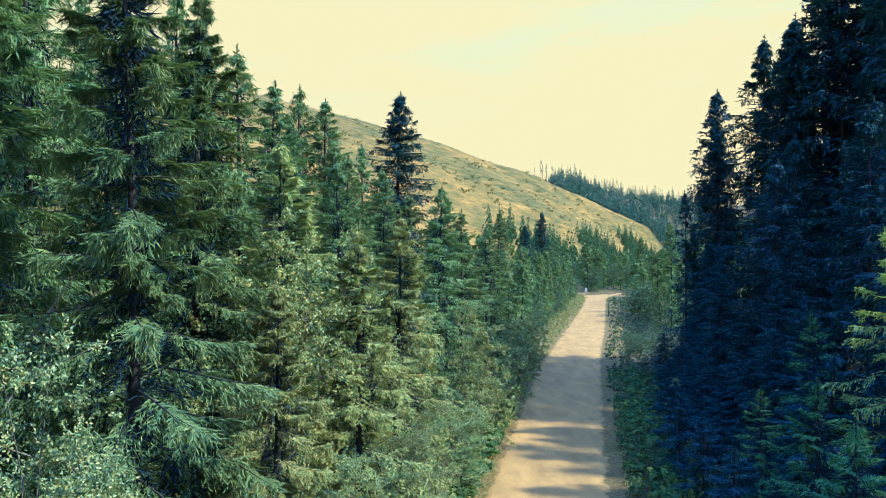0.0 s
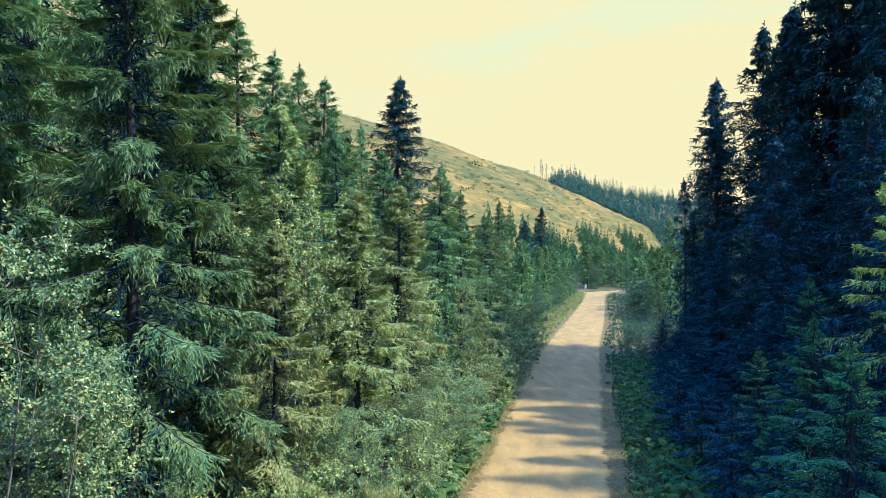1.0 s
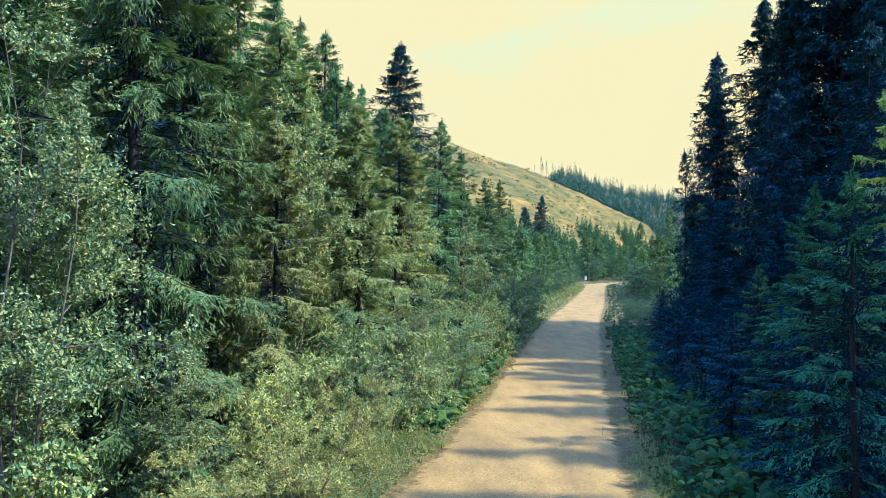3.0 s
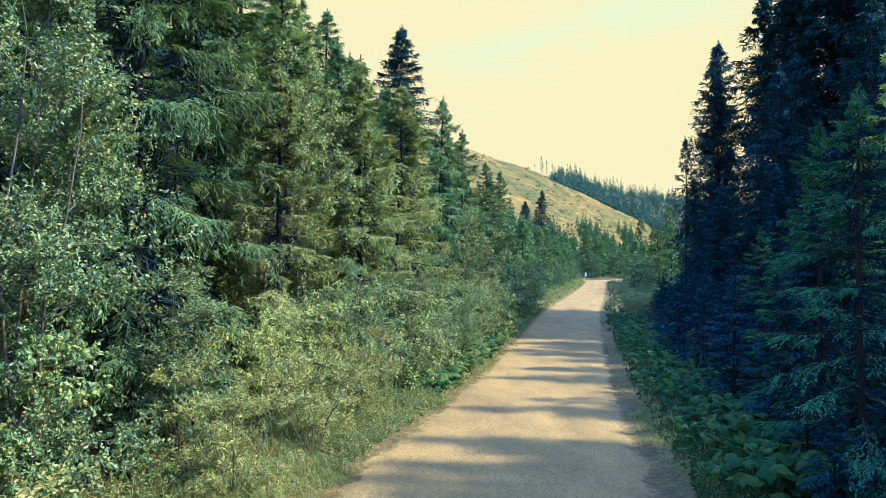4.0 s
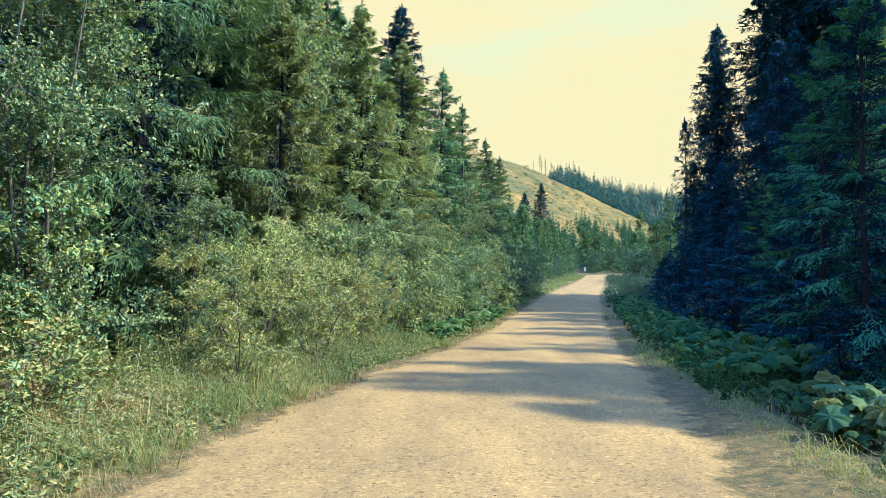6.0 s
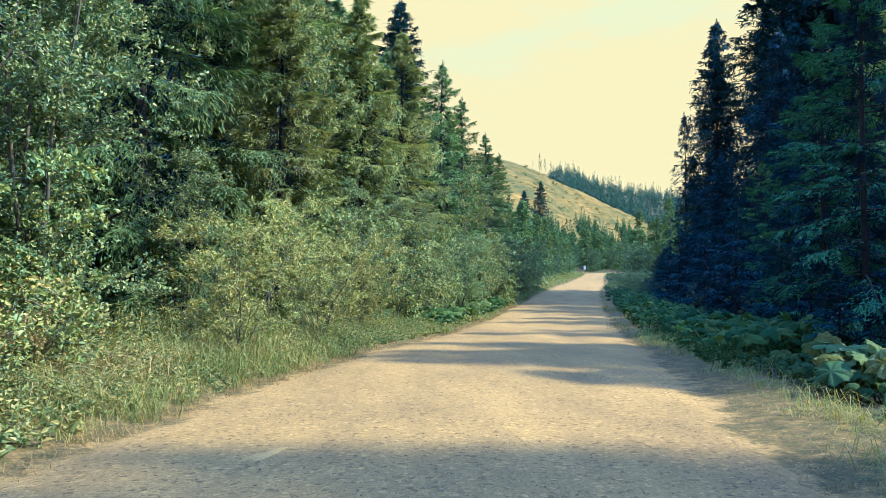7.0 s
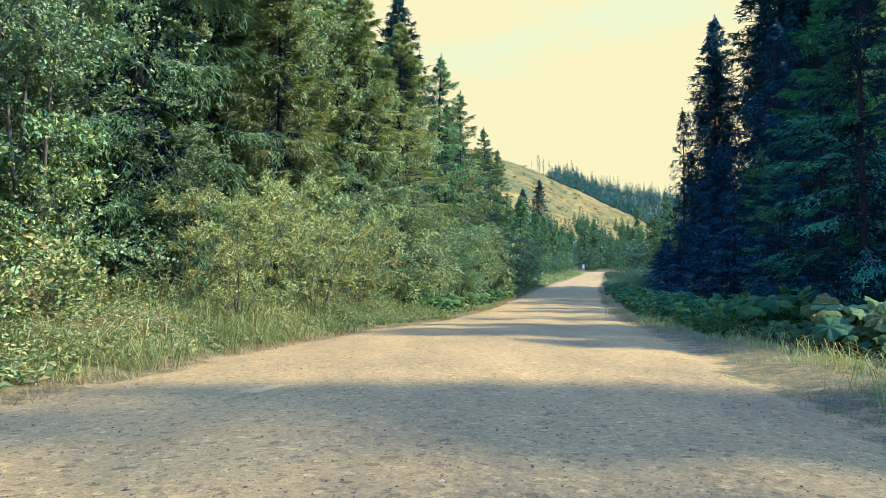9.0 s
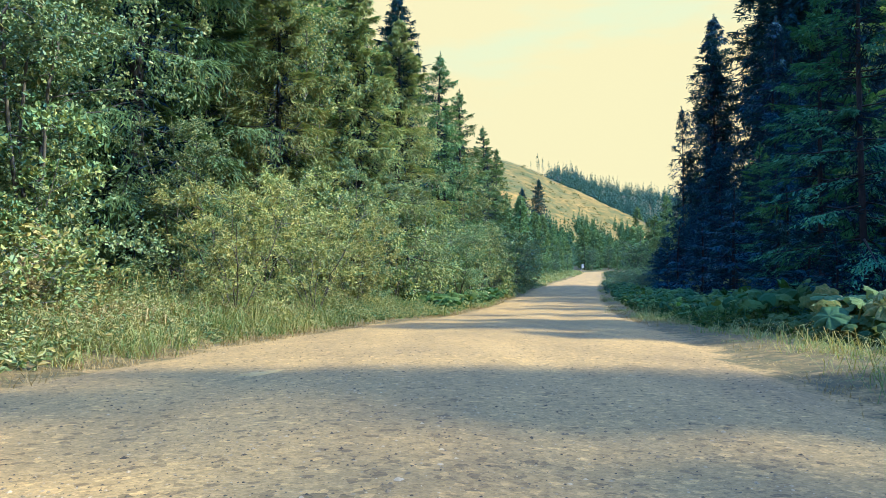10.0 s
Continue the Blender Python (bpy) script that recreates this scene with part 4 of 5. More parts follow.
for n, (x, y, top) in enumerate([(5.6, 10.0, 5.4), (6.6, 13.0, 5.5), (8.2, 14.5, 4.4), (9.0, 21.0, 4.0), (11.5, 23.0, 6.0), (7.4, 16.5, 3.0)]):
    spot(young_spruce[n % 2], x, y, top, 6.0, 1.0, label="young spruce beside the butterbur, its green darkened as in shade", group="young spruces")
for n in range(26):
    y = 13.5 + 1.25 * n
    x = float(road_right(y)) + 2.9 + 2.4 * ((n * 0.618) % 1)
    spot(small_spruce[n % 2], x, y, gz(x, y) + 1.6 + 2.4 * ((n * 0.377) % 1), 3.2, 1.25, label="small dark spruce in the shaded ditch", group="shaded spruces")
for n, (x, y, h) in enumerate([(8.8, 20.6, 1.6), (10.4, 31.0, 1.8), (12.2, 38.0, 2.0), (14.0, 45.0, 2.4)]):
    spot(hazel[n % 3], x, y, gz(x, y) + h, 3.4, 1.3, label="dark leafy bush in the shaded ditch", category="bush", group="ditch bushes")
for n in range(12):
    y = 58 + 3.2 * n
    x = float(road_right(y)) + 3.5 + 6 * ((n * 0.618) % 1)
    spot(far_bush[n % 2], x, y, gz(x, y) + 1.2 + 1.4 * ((n * 0.377) % 1), 7.0, 1.5, label="leafy green bush beside the road", category="bush", group="roadside bushes")
for n, (x, y, h) in enumerate([(5.0, 9.6, 1.5), (5.7, 11.6, 1.9), (6.4, 14.2, 2.2), (6.0, 9.0, 2.2), (7.2, 12.2, 2.8)]):
    spot(small_spruce[n % 2], x, y, gz(x, y) + h, 3.2, 1.3, label="small dark spruce behind the butterbur", group="shaded spruces")
for n, (x, y, h) in enumerate([(33.0, 121.0, 9.0), (36.5, 126.0, 11.0), (34.5, 133.0, 9.5), (39.0, 118.0, 12.0), (40.5, 131.0, 12.0), (30.0, 97.0, 7.0), (33.5, 104.0, 9.0), (37.0, 109.0, 11.0), (26.5, 90.0, 6.0), (30.5, 88.0, 9.0)]):
    spot(far_spruce[n % 3], x, y, gz(x, y) + h, 14.0, 1.5, label="dense spruce behind the roadside bushes", group="far spruces")
spot(far_bush[0], 29.5, 112.0, 4.5, 7.0, 1.6, label="rounded pale green leafy tree beside the road")
for n, (x, y, h) in enumerate([(20.0, 76.0, 2.2), (34.5, 122.0, 4.0), (38.0, 135.0, 6.0), (43.0, 160.0, 7.0), (47.0, 176.0, 6.0)]):
    spot(far_bush[n % 2], x, y, gz(x, y) + h, 7.0, 1.0, label="leafy bush beside the road", group="leafy trees")
for n in range(14):
    y = 46 + 5.0 * n
    x = float(road_right(y)) + rnd.uniform(2.2, 7.5)
    spot(hazel[n % 3] if y < 50 else far_bush[n % 2], x, y, gz(x, y) + rnd.uniform(1.3, 2.6), 3.4 if y < 50 else 7.0, 1.2, label="leafy green bush beside the road", category="bush", group="roadside bushes")
for n in range(40):
    y = rnd.uniform(66, 210)
    x = float(valley_x(min(y, 190))) + rnd.uniform(9, 40)
    spot(far_spruce[n % 3], x, y, gz(x, y) + rnd.uniform(9, 18), 14.0, 1.0, label="spruce in the shaded wood", group="far spruces")


# ---- a dead stem leaning through the branches, and the board at the bend ----
def leaning_stem(foot, tip, girth, seed):
    rng = np.random.default_rng(seed)
    t = np.linspace(0, 1, 9)
    foot, tip = np.array([foot[0], foot[1], gz(*foot) - 0.1]), np.array(tip)
    stem = foot + (tip - foot) * t[:, None] + np.stack([0.06 * np.sin(t * 7), 0.05 * np.sin(t * 5), -0.5 * t * (1 - t)], -1)
    parts = [tubes(stem[None], (girth * (1.15 - t))[None], 7)]
    for k in range(12):
        s = 0.35 + 0.05 * k
        p = foot + (tip - foot) * s
        p[2] -= 0.5 * s * (1 - s)
        way = unit(rng.normal(0, 1, 3) + np.array([0.3, -0.2, -0.2]))
        q = p + way * np.linspace(0, rng.uniform(0.4, 1.0), 4)[:, None]
        q[:, 2] -= np.linspace(0, 0.2, 4) ** 1.5
        parts.append(tubes(q[None], girth * np.array([[0.22, 0.16, 0.10, 0.06]]), 4))
    ob = new("dead_tree", np_mesh("dead_tree", *joined(parts), DEADWOOD, True))
    tagged(ob, "bare grey dead stem leaning among the branches", "tree")


leaning_stem((-10.9, 11.9), (-5.55, 11.5, 7.6), 0.05, 77)
leaning_stem((-7.3, 8.2), (-4.25, 7.7, 3.65), 0.035, 78)


def box_mesh(name, size, at, mat, bevel=0.012):
    bm = bmesh.new()
    bmesh.ops.create_cube(bm, size=1.0, matrix=Matrix.Translation(at) @ Matrix.Diagonal((*size, 1)))
    bmesh.ops.bevel(bm, geom=bm.edges[:], offset=bevel, segments=1, affect="EDGES")
    me = bpy.data.meshes.new(name)
    bm.to_mesh(me)
    bm.free()
    me.materials.append(mat)
    return me


def notice_board(x, y):
    white = rough_material("white_board", [(0.62, 0.62, 0.60), (0.76, 0.76, 0.74), (0.82, 0.82, 0.80)], 2.0, 14.0, 0.1, 0.5)
    grey = rough_material("grey_paint", [(0.25, 0.26, 0.28), (0.36, 0.37, 0.39)], 3.0, 20.0, 0.1, 0.6)
    root = new("notice_board")
    root.matrix_world = pose(x, y, gz(x, y), 0, 0, -12)
    for name, size, at, mat in [("panel", (0.5, 0.05, 1.0), (0, 0, 1.45), white), ("post", (0.07, 0.07, 2.05), (-0.3, 0.02, 0.95), grey),
                                ("post", (0.07, 0.07, 2.05), (0.3, 0.02, 0.95), grey), ("cap", (0.75, 0.14, 0.06), (0, 0.02, 2.0), grey),
                                ("text_bar", (0.36, 0.008, 0.05), (0, -0.03, 1.75), grey), ("text_bar", (0.36, 0.008, 0.05), (0, -0.03, 1.62), grey)]:
        ob = new(name, box_mesh(name, size, at, mat, 0.003 if name == "text_bar" else 0.012))
        ob.parent = root
    tagged(root, "white notice board on two grey posts beside the bend", "sign")


notice_board(38.0, 196.0)

# ---- far woods and shrubs on the hill ----
def little_conifers(places, heights, rng, each=40, girth=0.15):
    """Many small spruces in one mesh, each a ragged cone of hanging boughs round a stem."""
    n = len(places)
    i = np.repeat(np.arange(n), each)
    h = heights[i]
    t = 0.08 + 0.92 * rng.random(len(i)) ** 1.15
    a = rng.uniform(0, 6.2832, len(i))
    out = np.stack([np.cos(a), np.sin(a), np.zeros(len(i))], -1)
    r = h * girth * (1 - t) * rng.uniform(0.0, 1.0, len(i))
    base = places[i] + out * r[:, None]
    base[:, 2] += t * h
    way = unit(out * 0.7 + np.stack([np.zeros(len(i)), np.zeros(len(i)), np.where(t > 0.9, 0.8, -0.75)], -1) + rng.normal(0, 0.15, (len(i), 3)))
    ln = h * (0.035 + 0.115 * (1 - t)) * rng.uniform(0.7, 1.3, len(i))
    leaves = blades(base, way, ln, ln * 0.62, rng, 0.3)
    k = np.linspace(0, 1, 3)
    stem = places[:, None] + np.array([0, 0, 1.0]) * (heights[:, None] * k)[..., None]
    return joined([leaves, tubes(stem, heights[:, None] * 0.009 * (1.1 - k)[None], 3)])


def far_woods():
    rng = np.random.default_rng(5)
    xs = np.concatenate([rng.uniform(104, 250, 500), rng.uniform(120, 420, 3000)])
    ys = np.concatenate([smooth(CREST_X, CREST_Y, xs[:500]) + rng.uniform(3, 40, 500), rng.uniform(680, 900, 3000)])
    keep = (ys > smooth(CREST_X, CREST_Y, xs) + 2) & (xs / ys < 0.36)
    xs, ys = xs[keep][:1500], ys[keep][:1500]
    zs = ground_z(xs, ys) - 0.5
    hs = 6.0 + np.minimum(rng.gamma(2.2, 2.6, len(xs)), 15)
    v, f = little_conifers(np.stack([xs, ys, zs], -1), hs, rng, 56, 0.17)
    tagged(new("far_wood", np_mesh("far_wood", v, f, HAZED_WOOD)), "distant spruce wood behind the crest of the hill", "wood", kind="stuff")
    # spruces climbing the foot of the hill and the valley's end
    xs, ys = rng.uniform(-60, 330, 5200), rng.uniform(262, 560, 5200)
    u = xs - valley_x(ys)
    keep = (u > -46 - 14 * np.sin(ys * 0.05)) & (u < 60)
    xs, ys = xs[keep][:1150], ys[keep][:1150]
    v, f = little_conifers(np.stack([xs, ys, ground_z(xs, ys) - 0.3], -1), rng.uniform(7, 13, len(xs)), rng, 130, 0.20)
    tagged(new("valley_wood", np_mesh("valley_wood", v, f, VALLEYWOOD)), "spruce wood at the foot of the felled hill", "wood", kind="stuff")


far_woods()


def hill_shrubs():
    """Scattered low bushes, brash and seedlings on the felled slope."""
    rng = np.random.default_rng(8)
    xs, ys = rng.uniform(-160, 200, 5000), rng.uniform(170, 680, 5000)
    s = (-(xs - valley_x(ys)) - 26)
    keep = (s > 4) & ~forest_cover(xs, ys) & (slow(xs * 2.2 + 40, ys * 2.2) + rng.normal(0, 0.7, 5000) > -0.1)
    xs, ys = xs[keep][:1300], ys[keep][:1300]
    h = rng.gamma(1.6, 0.42, len(xs)) + 0.2
    n = 30
    i = np.repeat(np.arange(len(xs)), n)
    base = np.stack([xs[i], ys[i], ground_z(xs, ys)[i]], -1) + rng.normal(0, 1, (len(i), 3)) * (h[i] * 0.5)[:, None] * np.array([1, 1, 0.0])
    base[:, 2] += rng.random(len(i)) * h[i] * 0.7
    way = unit(rng.normal(0, 0.8, (len(i), 3)) + np.array([0, 0, 0.8]))
    v, f = blades(base, way, h[i] * rng.uniform(0.25, 0.5, len(i)), h[i] * 0.22, rng, 0.3)
    tagged(new("hill_scrub", np_mesh("hill_scrub", v, f, SCRUB)), "scattered low scrub on the felled dry hillside", "scrub", kind="stuff")


hill_shrubs()


def bare_trunk(name, height, seed):
    """A tall thin tree left standing, with a few short branches near its tip."""
    return spruce(name, height, 0.14 * height, seed, 40, 6, 3, (0.8, 0.22), HAZED_WOOD, 0.3, 0.5, limbs=True, inner=1, deep=0, hang=1)


left_over = bare_trunk("lone_spruce", 22.0, 91)
for x, y, h in [(79.5, 598.0, 16.0), (84.5, 601.0, 15.0), (82.0, 606.0, 12.0), (74.0, 596.0, 7.0), (99.0, 616.0, 13.0)]:
    tagged(stand(left_over, x, y, x, h / 22.0), "lone thin spruce on the crest of the hill", "tree", "lone spruces")
drop(left_over)


# ---- verges: grass and herbs ----
def scatter(n, y0, y1, side, near, far, rng, power=1.0):
    """Places beside the road, more of them near its start: side -1 left, 1 right; near and far from its edge."""
    y = y0 + (y1 - y0) * rng.random(n) ** power
    d = near + (far - near) * rng.random(n)
    x = np.where(side < 0, road_left(y) - d, road_right(y) + d)
    return x, y, d


def grass(name, label, x, y, height, mat, seed, width=0.006):
    """Bent blades of grass, each a tapering strip of two pieces."""
    rng = np.random.default_rng(seed)
    n = len(x)
    z = ground_z(x, y) - 0.01
    a = rng.uniform(0, 6.2832, n)
    out = np.stack([np.cos(a), np.sin(a), np.zeros(n)], -1)
    side = np.stack([-np.sin(a), np.cos(a), np.zeros(n)], -1)
    h = height * rng.uniform(0.45, 1.25, n)
    bend = rng.uniform(0.8, 2.5, n)
    p0 = np.stack([x, y, z], -1)
    up = np.array([0, 0, 1.0])
    p1 = p0 + up * (h * 0.6)[:, None] + out * (h * bend * 0.25)[:, None]
    p2 = p0 + up * (h * (1.0 - 0.32 * bend))[:, None] + out * (h * bend * 0.8)[:, None]
    w = (width * (0.6 + 0.09 * np.abs(y)) * rng.uniform(0.7, 1.5, n))[:, None] * side
    v = np.stack([p0 - w, p0 + w, p1 + w * 0.8, p1 - w * 0.8, p2, p2 + w * 0.05], 1).reshape(-1, 3)
    i = np.arange(n)[:, None] * 6
    f = np.concatenate([i + np.array([[0, 1, 2, 3]]), i + np.array([[3, 2, 5, 4]])])
    return tagged(new(name, np_mesh(name, v, f, mat)), label, "grass", kind="stuff")


def tufts(n, y0, y1, side, near, far, each, power, rng, spread=0.07):
    """Clumped places for grass: tufts of blades, each tuft with a height of its own."""
    x, y, d = scatter(n, y0, y1, side, near, far, rng, power)
    keep = waves(x * 2.1, y * 1.7) + rng.normal(0, 0.25, n) + 0.6 * (d - near) / (far - near) > 0.25
    x, y, d = x[keep], y[keep], d[keep]
    size = rng.gamma(1.8, 0.55, len(x)) * (0.55 + 0.55 * (d - near) / (far - near))
    i = np.repeat(np.arange(len(x)), each)
    w = spread * (0.5 + 0.5 * size[i]) * (1 + 0.012 * y[i])
    return x[i] + rng.normal(0, 1, len(i)) * w, y[i] + rng.normal(0, 1, len(i)) * w, size[i]


def verges():
    rng = np.random.default_rng(17)
    got = [tufts(*a, rng) for a in [(3600, 1.5, 20, -1, 0.18, 1.9, 26, 1.3), (1500, 18, 75, -1, 0.05, 1.9, 9, 1.3), (700, 70, 196, -1, -0.1, 3.0, 11, 1.0)]]
    x, y, size = (np.concatenate(v) for v in zip(*got))
    grass("verge_grass", "long bent green and straw grass along the road's verge", x, y, 0.23 * size, GRASS, 3, 0.0024)
    got = [tufts(*a, rng) for a in [(1300, 1.5, 20, 1, 0.30, 1.0, 15, 1.3), (1300, 16, 75, 1, 0.05, 1.5, 9, 1.3), (700, 70, 196, 1, -0.1, 2.5, 11, 1.0)]]
    x, y, size = (np.concatenate(v) for v in zip(*got))
    grass("verge_grass", "thin green grass between the road and the ditch", x, y, 0.11 * size, GRASS, 5, 0.0021)
    got = [tufts(*a, rng) for a in [(1900, 1.5, 40, -1, -0.08, 0.45, 14, 1.6), (1700, 1.5, 40, 1, 0.0, 0.9, 13, 1.5)]]
    x, y, size = (np.concatenate(v) for v in zip(*got))
    grass("dry_grass", "short dry straw grass along the gravel edge", x, y, np.where(x > 1.2, 0.045, 0.05) * size, DRYGRASS, 4, 0.0019)
    x, y, d = scatter(150, 5.5, 14, -1, 0.9, 1.7, rng, 1.0)
    i = np.repeat(np.arange(len(x)), 26)
    far = rng.normal(0, 0.09, (2, len(i)))
    clump = np.repeat(rng.random(len(x)) < 0.35, 26)
    grass("dead_grass", "tall dead brown grass stalks on the verge", (x[i] + far[0])[clump], (y[i] + far[1])[clump], 0.42, DRYGRASS, 6, 0.0035)


verges()


def herbs(name, label, x, y, height, leaves, size, mat, seed):
    """Leafy weeds: upright stalks with leaves all the way up."""
    rng = np.random.default_rng(seed)
    n = len(x)
    h = height * rng.uniform(0.5, 1.3, n)
    tip = rng.normal(0, 0.22, (n, 2)) * h[:, None]
    z = ground_z(x, y)
    t = np.linspace(0, 1, 3)
    path = np.stack([x[:, None] + tip[:, :1] * t ** 1.5, y[:, None] + tip[:, 1:] * t ** 1.5, z[:, None] + h[:, None] * t - 0.02], -1)
    stalks = tubes(path, np.repeat((0.005 * (1.2 - t))[None], n, 0), 3)
    i = np.repeat(np.arange(n), leaves)
    u = 0.12 + 0.88 * rng.random(len(i))
    b = np.stack([x[i] + tip[i, 0] * u ** 1.5, y[i] + tip[i, 1] * u ** 1.5, z[i] + h[i] * u], -1)
    way = unit(rng.normal(0, 0.8, (len(i), 3)) * np.array([1, 1, 0.45]) + np.array([0, 0, 0.12]))
    ln = size * rng.uniform(0.6, 1.3, len(i)) * (1.2 - 0.6 * u)
    lv = blades(b, way, ln, ln * 0.5, rng, 0.35)
    return tagged(new(name, np_mesh(name, *joined([stalks, lv]), mat)), label, "herbs", kind="stuff")


def undergrowth():
    rng = np.random.default_rng(23)
    x, y, d = scatter(4600, 2.0, 20, -1, 0.25, 2.2, rng, 1.2)
    keep = -waves(x * 2.1, y * 1.7) + rng.normal(0, 0.3, len(x)) + 0.35 * d > 0.2
    x, y, d = x[keep], y[keep], d[keep]
    herbs("verge_herbs", "dense leafy weeds and nettles on the verge", x, y, 0.10 + 0.20 * d, 18, 0.065, HERB, 31)
    x, y, d = scatter(1400, 18, 75, -1, 0.25, 3.0, rng, 1.2)
    herbs("verge_herbs", "leafy weeds under the roadside bushes", x, y, 0.14 + 0.16 * np.minimum(d, 2.5), 11, 0.12, HERB, 32)
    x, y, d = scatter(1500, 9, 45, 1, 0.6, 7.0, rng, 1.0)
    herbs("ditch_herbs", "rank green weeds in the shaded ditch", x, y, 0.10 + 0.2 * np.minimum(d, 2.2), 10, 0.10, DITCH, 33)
    x, y, d = scatter(2600, 45, 190, 1, 0.5, 16.0, rng, 1.2)
    herbs("ditch_herbs", "rank green weeds on the open ground beside the road", x, y, 0.15 + 0.2 * np.minimum(d, 3), 12, 0.26, FARLEAF, 34)
    x, y, d = scatter(700, 75, 196, -1, 0.3, 3.5, rng, 1.0)
    herbs("verge_herbs", "leafy weeds under the roadside bushes", x, y, 0.2 + 0.2 * np.minimum(d, 3), 9, 0.28, HERB, 36)
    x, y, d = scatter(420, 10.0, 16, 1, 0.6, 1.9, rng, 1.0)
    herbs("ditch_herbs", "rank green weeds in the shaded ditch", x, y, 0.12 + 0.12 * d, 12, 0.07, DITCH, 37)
    x, y, d = scatter(520, 4.5, 11, -1, 1.3, 2.6, rng, 1.0)
    keep = ~((x > -3.4) & (y > 7.0) & (y < 10.5))
    x, y, d = x[keep], y[keep], d[keep]
    herbs("tall_herbs", "tall browning weeds before the bushes", x, y, 0.60, 18, 0.085, BRAMBLE, 35)


undergrowth()


# ---- butterbur in the ditch ----
def butterbur_material():
    m, nt, N, L = blank("butterbur_leaf")
    coord, obj = N("ShaderNodeTexCoord"), N("ShaderNodeObjectInfo")
    n = N("ShaderNodeTexNoise")
    n.inputs["Scale"].default_value, n.inputs["Detail"].default_value = 6.0, 5.0
    L(coord.outputs["Object"], n.inputs["Vector"])
    add = N("ShaderNodeMath")
    add.operation = "MULTIPLY_ADD"
    add.inputs[1].default_value = 0.45
    L(obj.outputs["Random"], add.inputs[0])
    half = N("ShaderNodeMath")
    half.operation = "MULTIPLY"
    half.inputs[1].default_value = 0.6
    L(n.outputs[0], half.inputs[0])
    L(half.outputs[0], add.inputs[2])
    r = ramp(N, [(0.2, (0.036, 0.086, 0.042)), (0.45, (0.066, 0.125, 0.050)), (0.68, (0.14, 0.185, 0.065)), (0.84, (0.33, 0.28, 0.11))])
    L(add.outputs[0], r.inputs[0])
    p = N("ShaderNodeBsdfPrincipled")
    p.inputs["Roughness"].default_value = 0.7
    p.inputs["Specular IOR Level"].default_value = 0.15
    L(r.outputs[0], p.inputs["Base Color"])
    bm = N("ShaderNodeBump")
    bm.inputs["Strength"].default_value, bm.inputs["Distance"].default_value = 0.4, 0.01
    L(n.outputs[0], bm.inputs["Height"])
    L(bm.outputs[0], p.inputs["Normal"])
    tr = N("ShaderNodeBsdfTranslucent")
    L(r.outputs[0], tr.inputs["Color"])
    mix = N("ShaderNodeMixShader")
    mix.inputs[0].default_value = 0.35
    L(p.outputs[0], mix.inputs[1])
    L(tr.outputs[0], mix.inputs[2])
    out = N("ShaderNodeOutputMaterial")
    L(mix.outputs[0], out.inputs[0])
    return m


BUTTERBUR = butterbur_material()


def butterbur_leaf(seed):
    """A broad heart-shaped leaf with a scalloped, drooping rim and sunken ribs, on a stalk that reaches the ground."""
    rng = np.random.default_rng(seed)
    sides, rings = 36, 3
    a = np.linspace(0, 2 * np.pi, sides, endpoint=False)
    notch = 1 - 0.75 * np.exp(-(np.minimum(a, 2 * np.pi - a) / 0.28) ** 2)
    rim = notch * (1 + 0.06 * np.cos(a * 9) + rng.normal(0, 0.045, sides))
    v = [np.zeros((1, 3))]
    for r in (0.4, 0.75, 1.0):
        rad = rim * r
        z = -0.05 * r - 0.30 * r ** 3 * (1 + 0.4 * np.sin(a * 2 + seed)) + 0.085 * r * np.cos(a * 7 + seed) + 0.03 * r * np.cos(a * 15) + 0.10 * r
        v.append(np.stack([np.cos(a) * rad, np.sin(a) * rad, z], -1))
    v = np.concatenate(v)
    f = []
    for k in range(sides):
        f.append((0, 1 + k, 1 + (k + 1) % sides))
        for r in range(rings - 1):
            b = 1 + r * sides
            f.append((b + k, b + sides + k, b + sides + (k + 1) % sides))
            f.append((b + k, b + sides + (k + 1) % sides, b + (k + 1) % sides))
    return np_mesh("leaf", v, np.array(f), BUTTERBUR, True)


LEAVES = [butterbur_leaf(s) for s in range(4)]
STALK_T = np.linspace(0, 1, 4)


def butterbur(x, y, leaves, size, rng):
    root = new("butterbur_plant")
    root.location = (x, y, gz(x, y))
    for k in range(leaves):
        a = rng.uniform(0, 6.28)
        reach, h = rng.uniform(0.15, 0.5) * size * 2, rng.uniform(0.5, 1.2) * size * 1.3
        tip = np.array([math.cos(a) * reach, math.sin(a) * reach, h])
        path = tip[None] * np.stack([STALK_T ** 1.4, STALK_T ** 1.4, STALK_T], -1)
        st = new("stalk", np_mesh("stalk", *tubes(path[None], np.array([[0.014, 0.012, 0.01, 0.008]]), 5), HERB))
        st.parent = root
        leaf = new("leaf", LEAVES[rng.randrange(4)])
        s = size * rng.uniform(0.55, 1.1) * 0.5
        leaf.matrix_local = Matrix.LocRotScale(tip, Euler((rng.uniform(-0.6, 0.6), rng.uniform(-0.1, 0.75), a)), (s, s, s))
        leaf.parent = st
    return tagged(root, "butterbur with broad round leaves in the ditch", "plant", "butterbur")


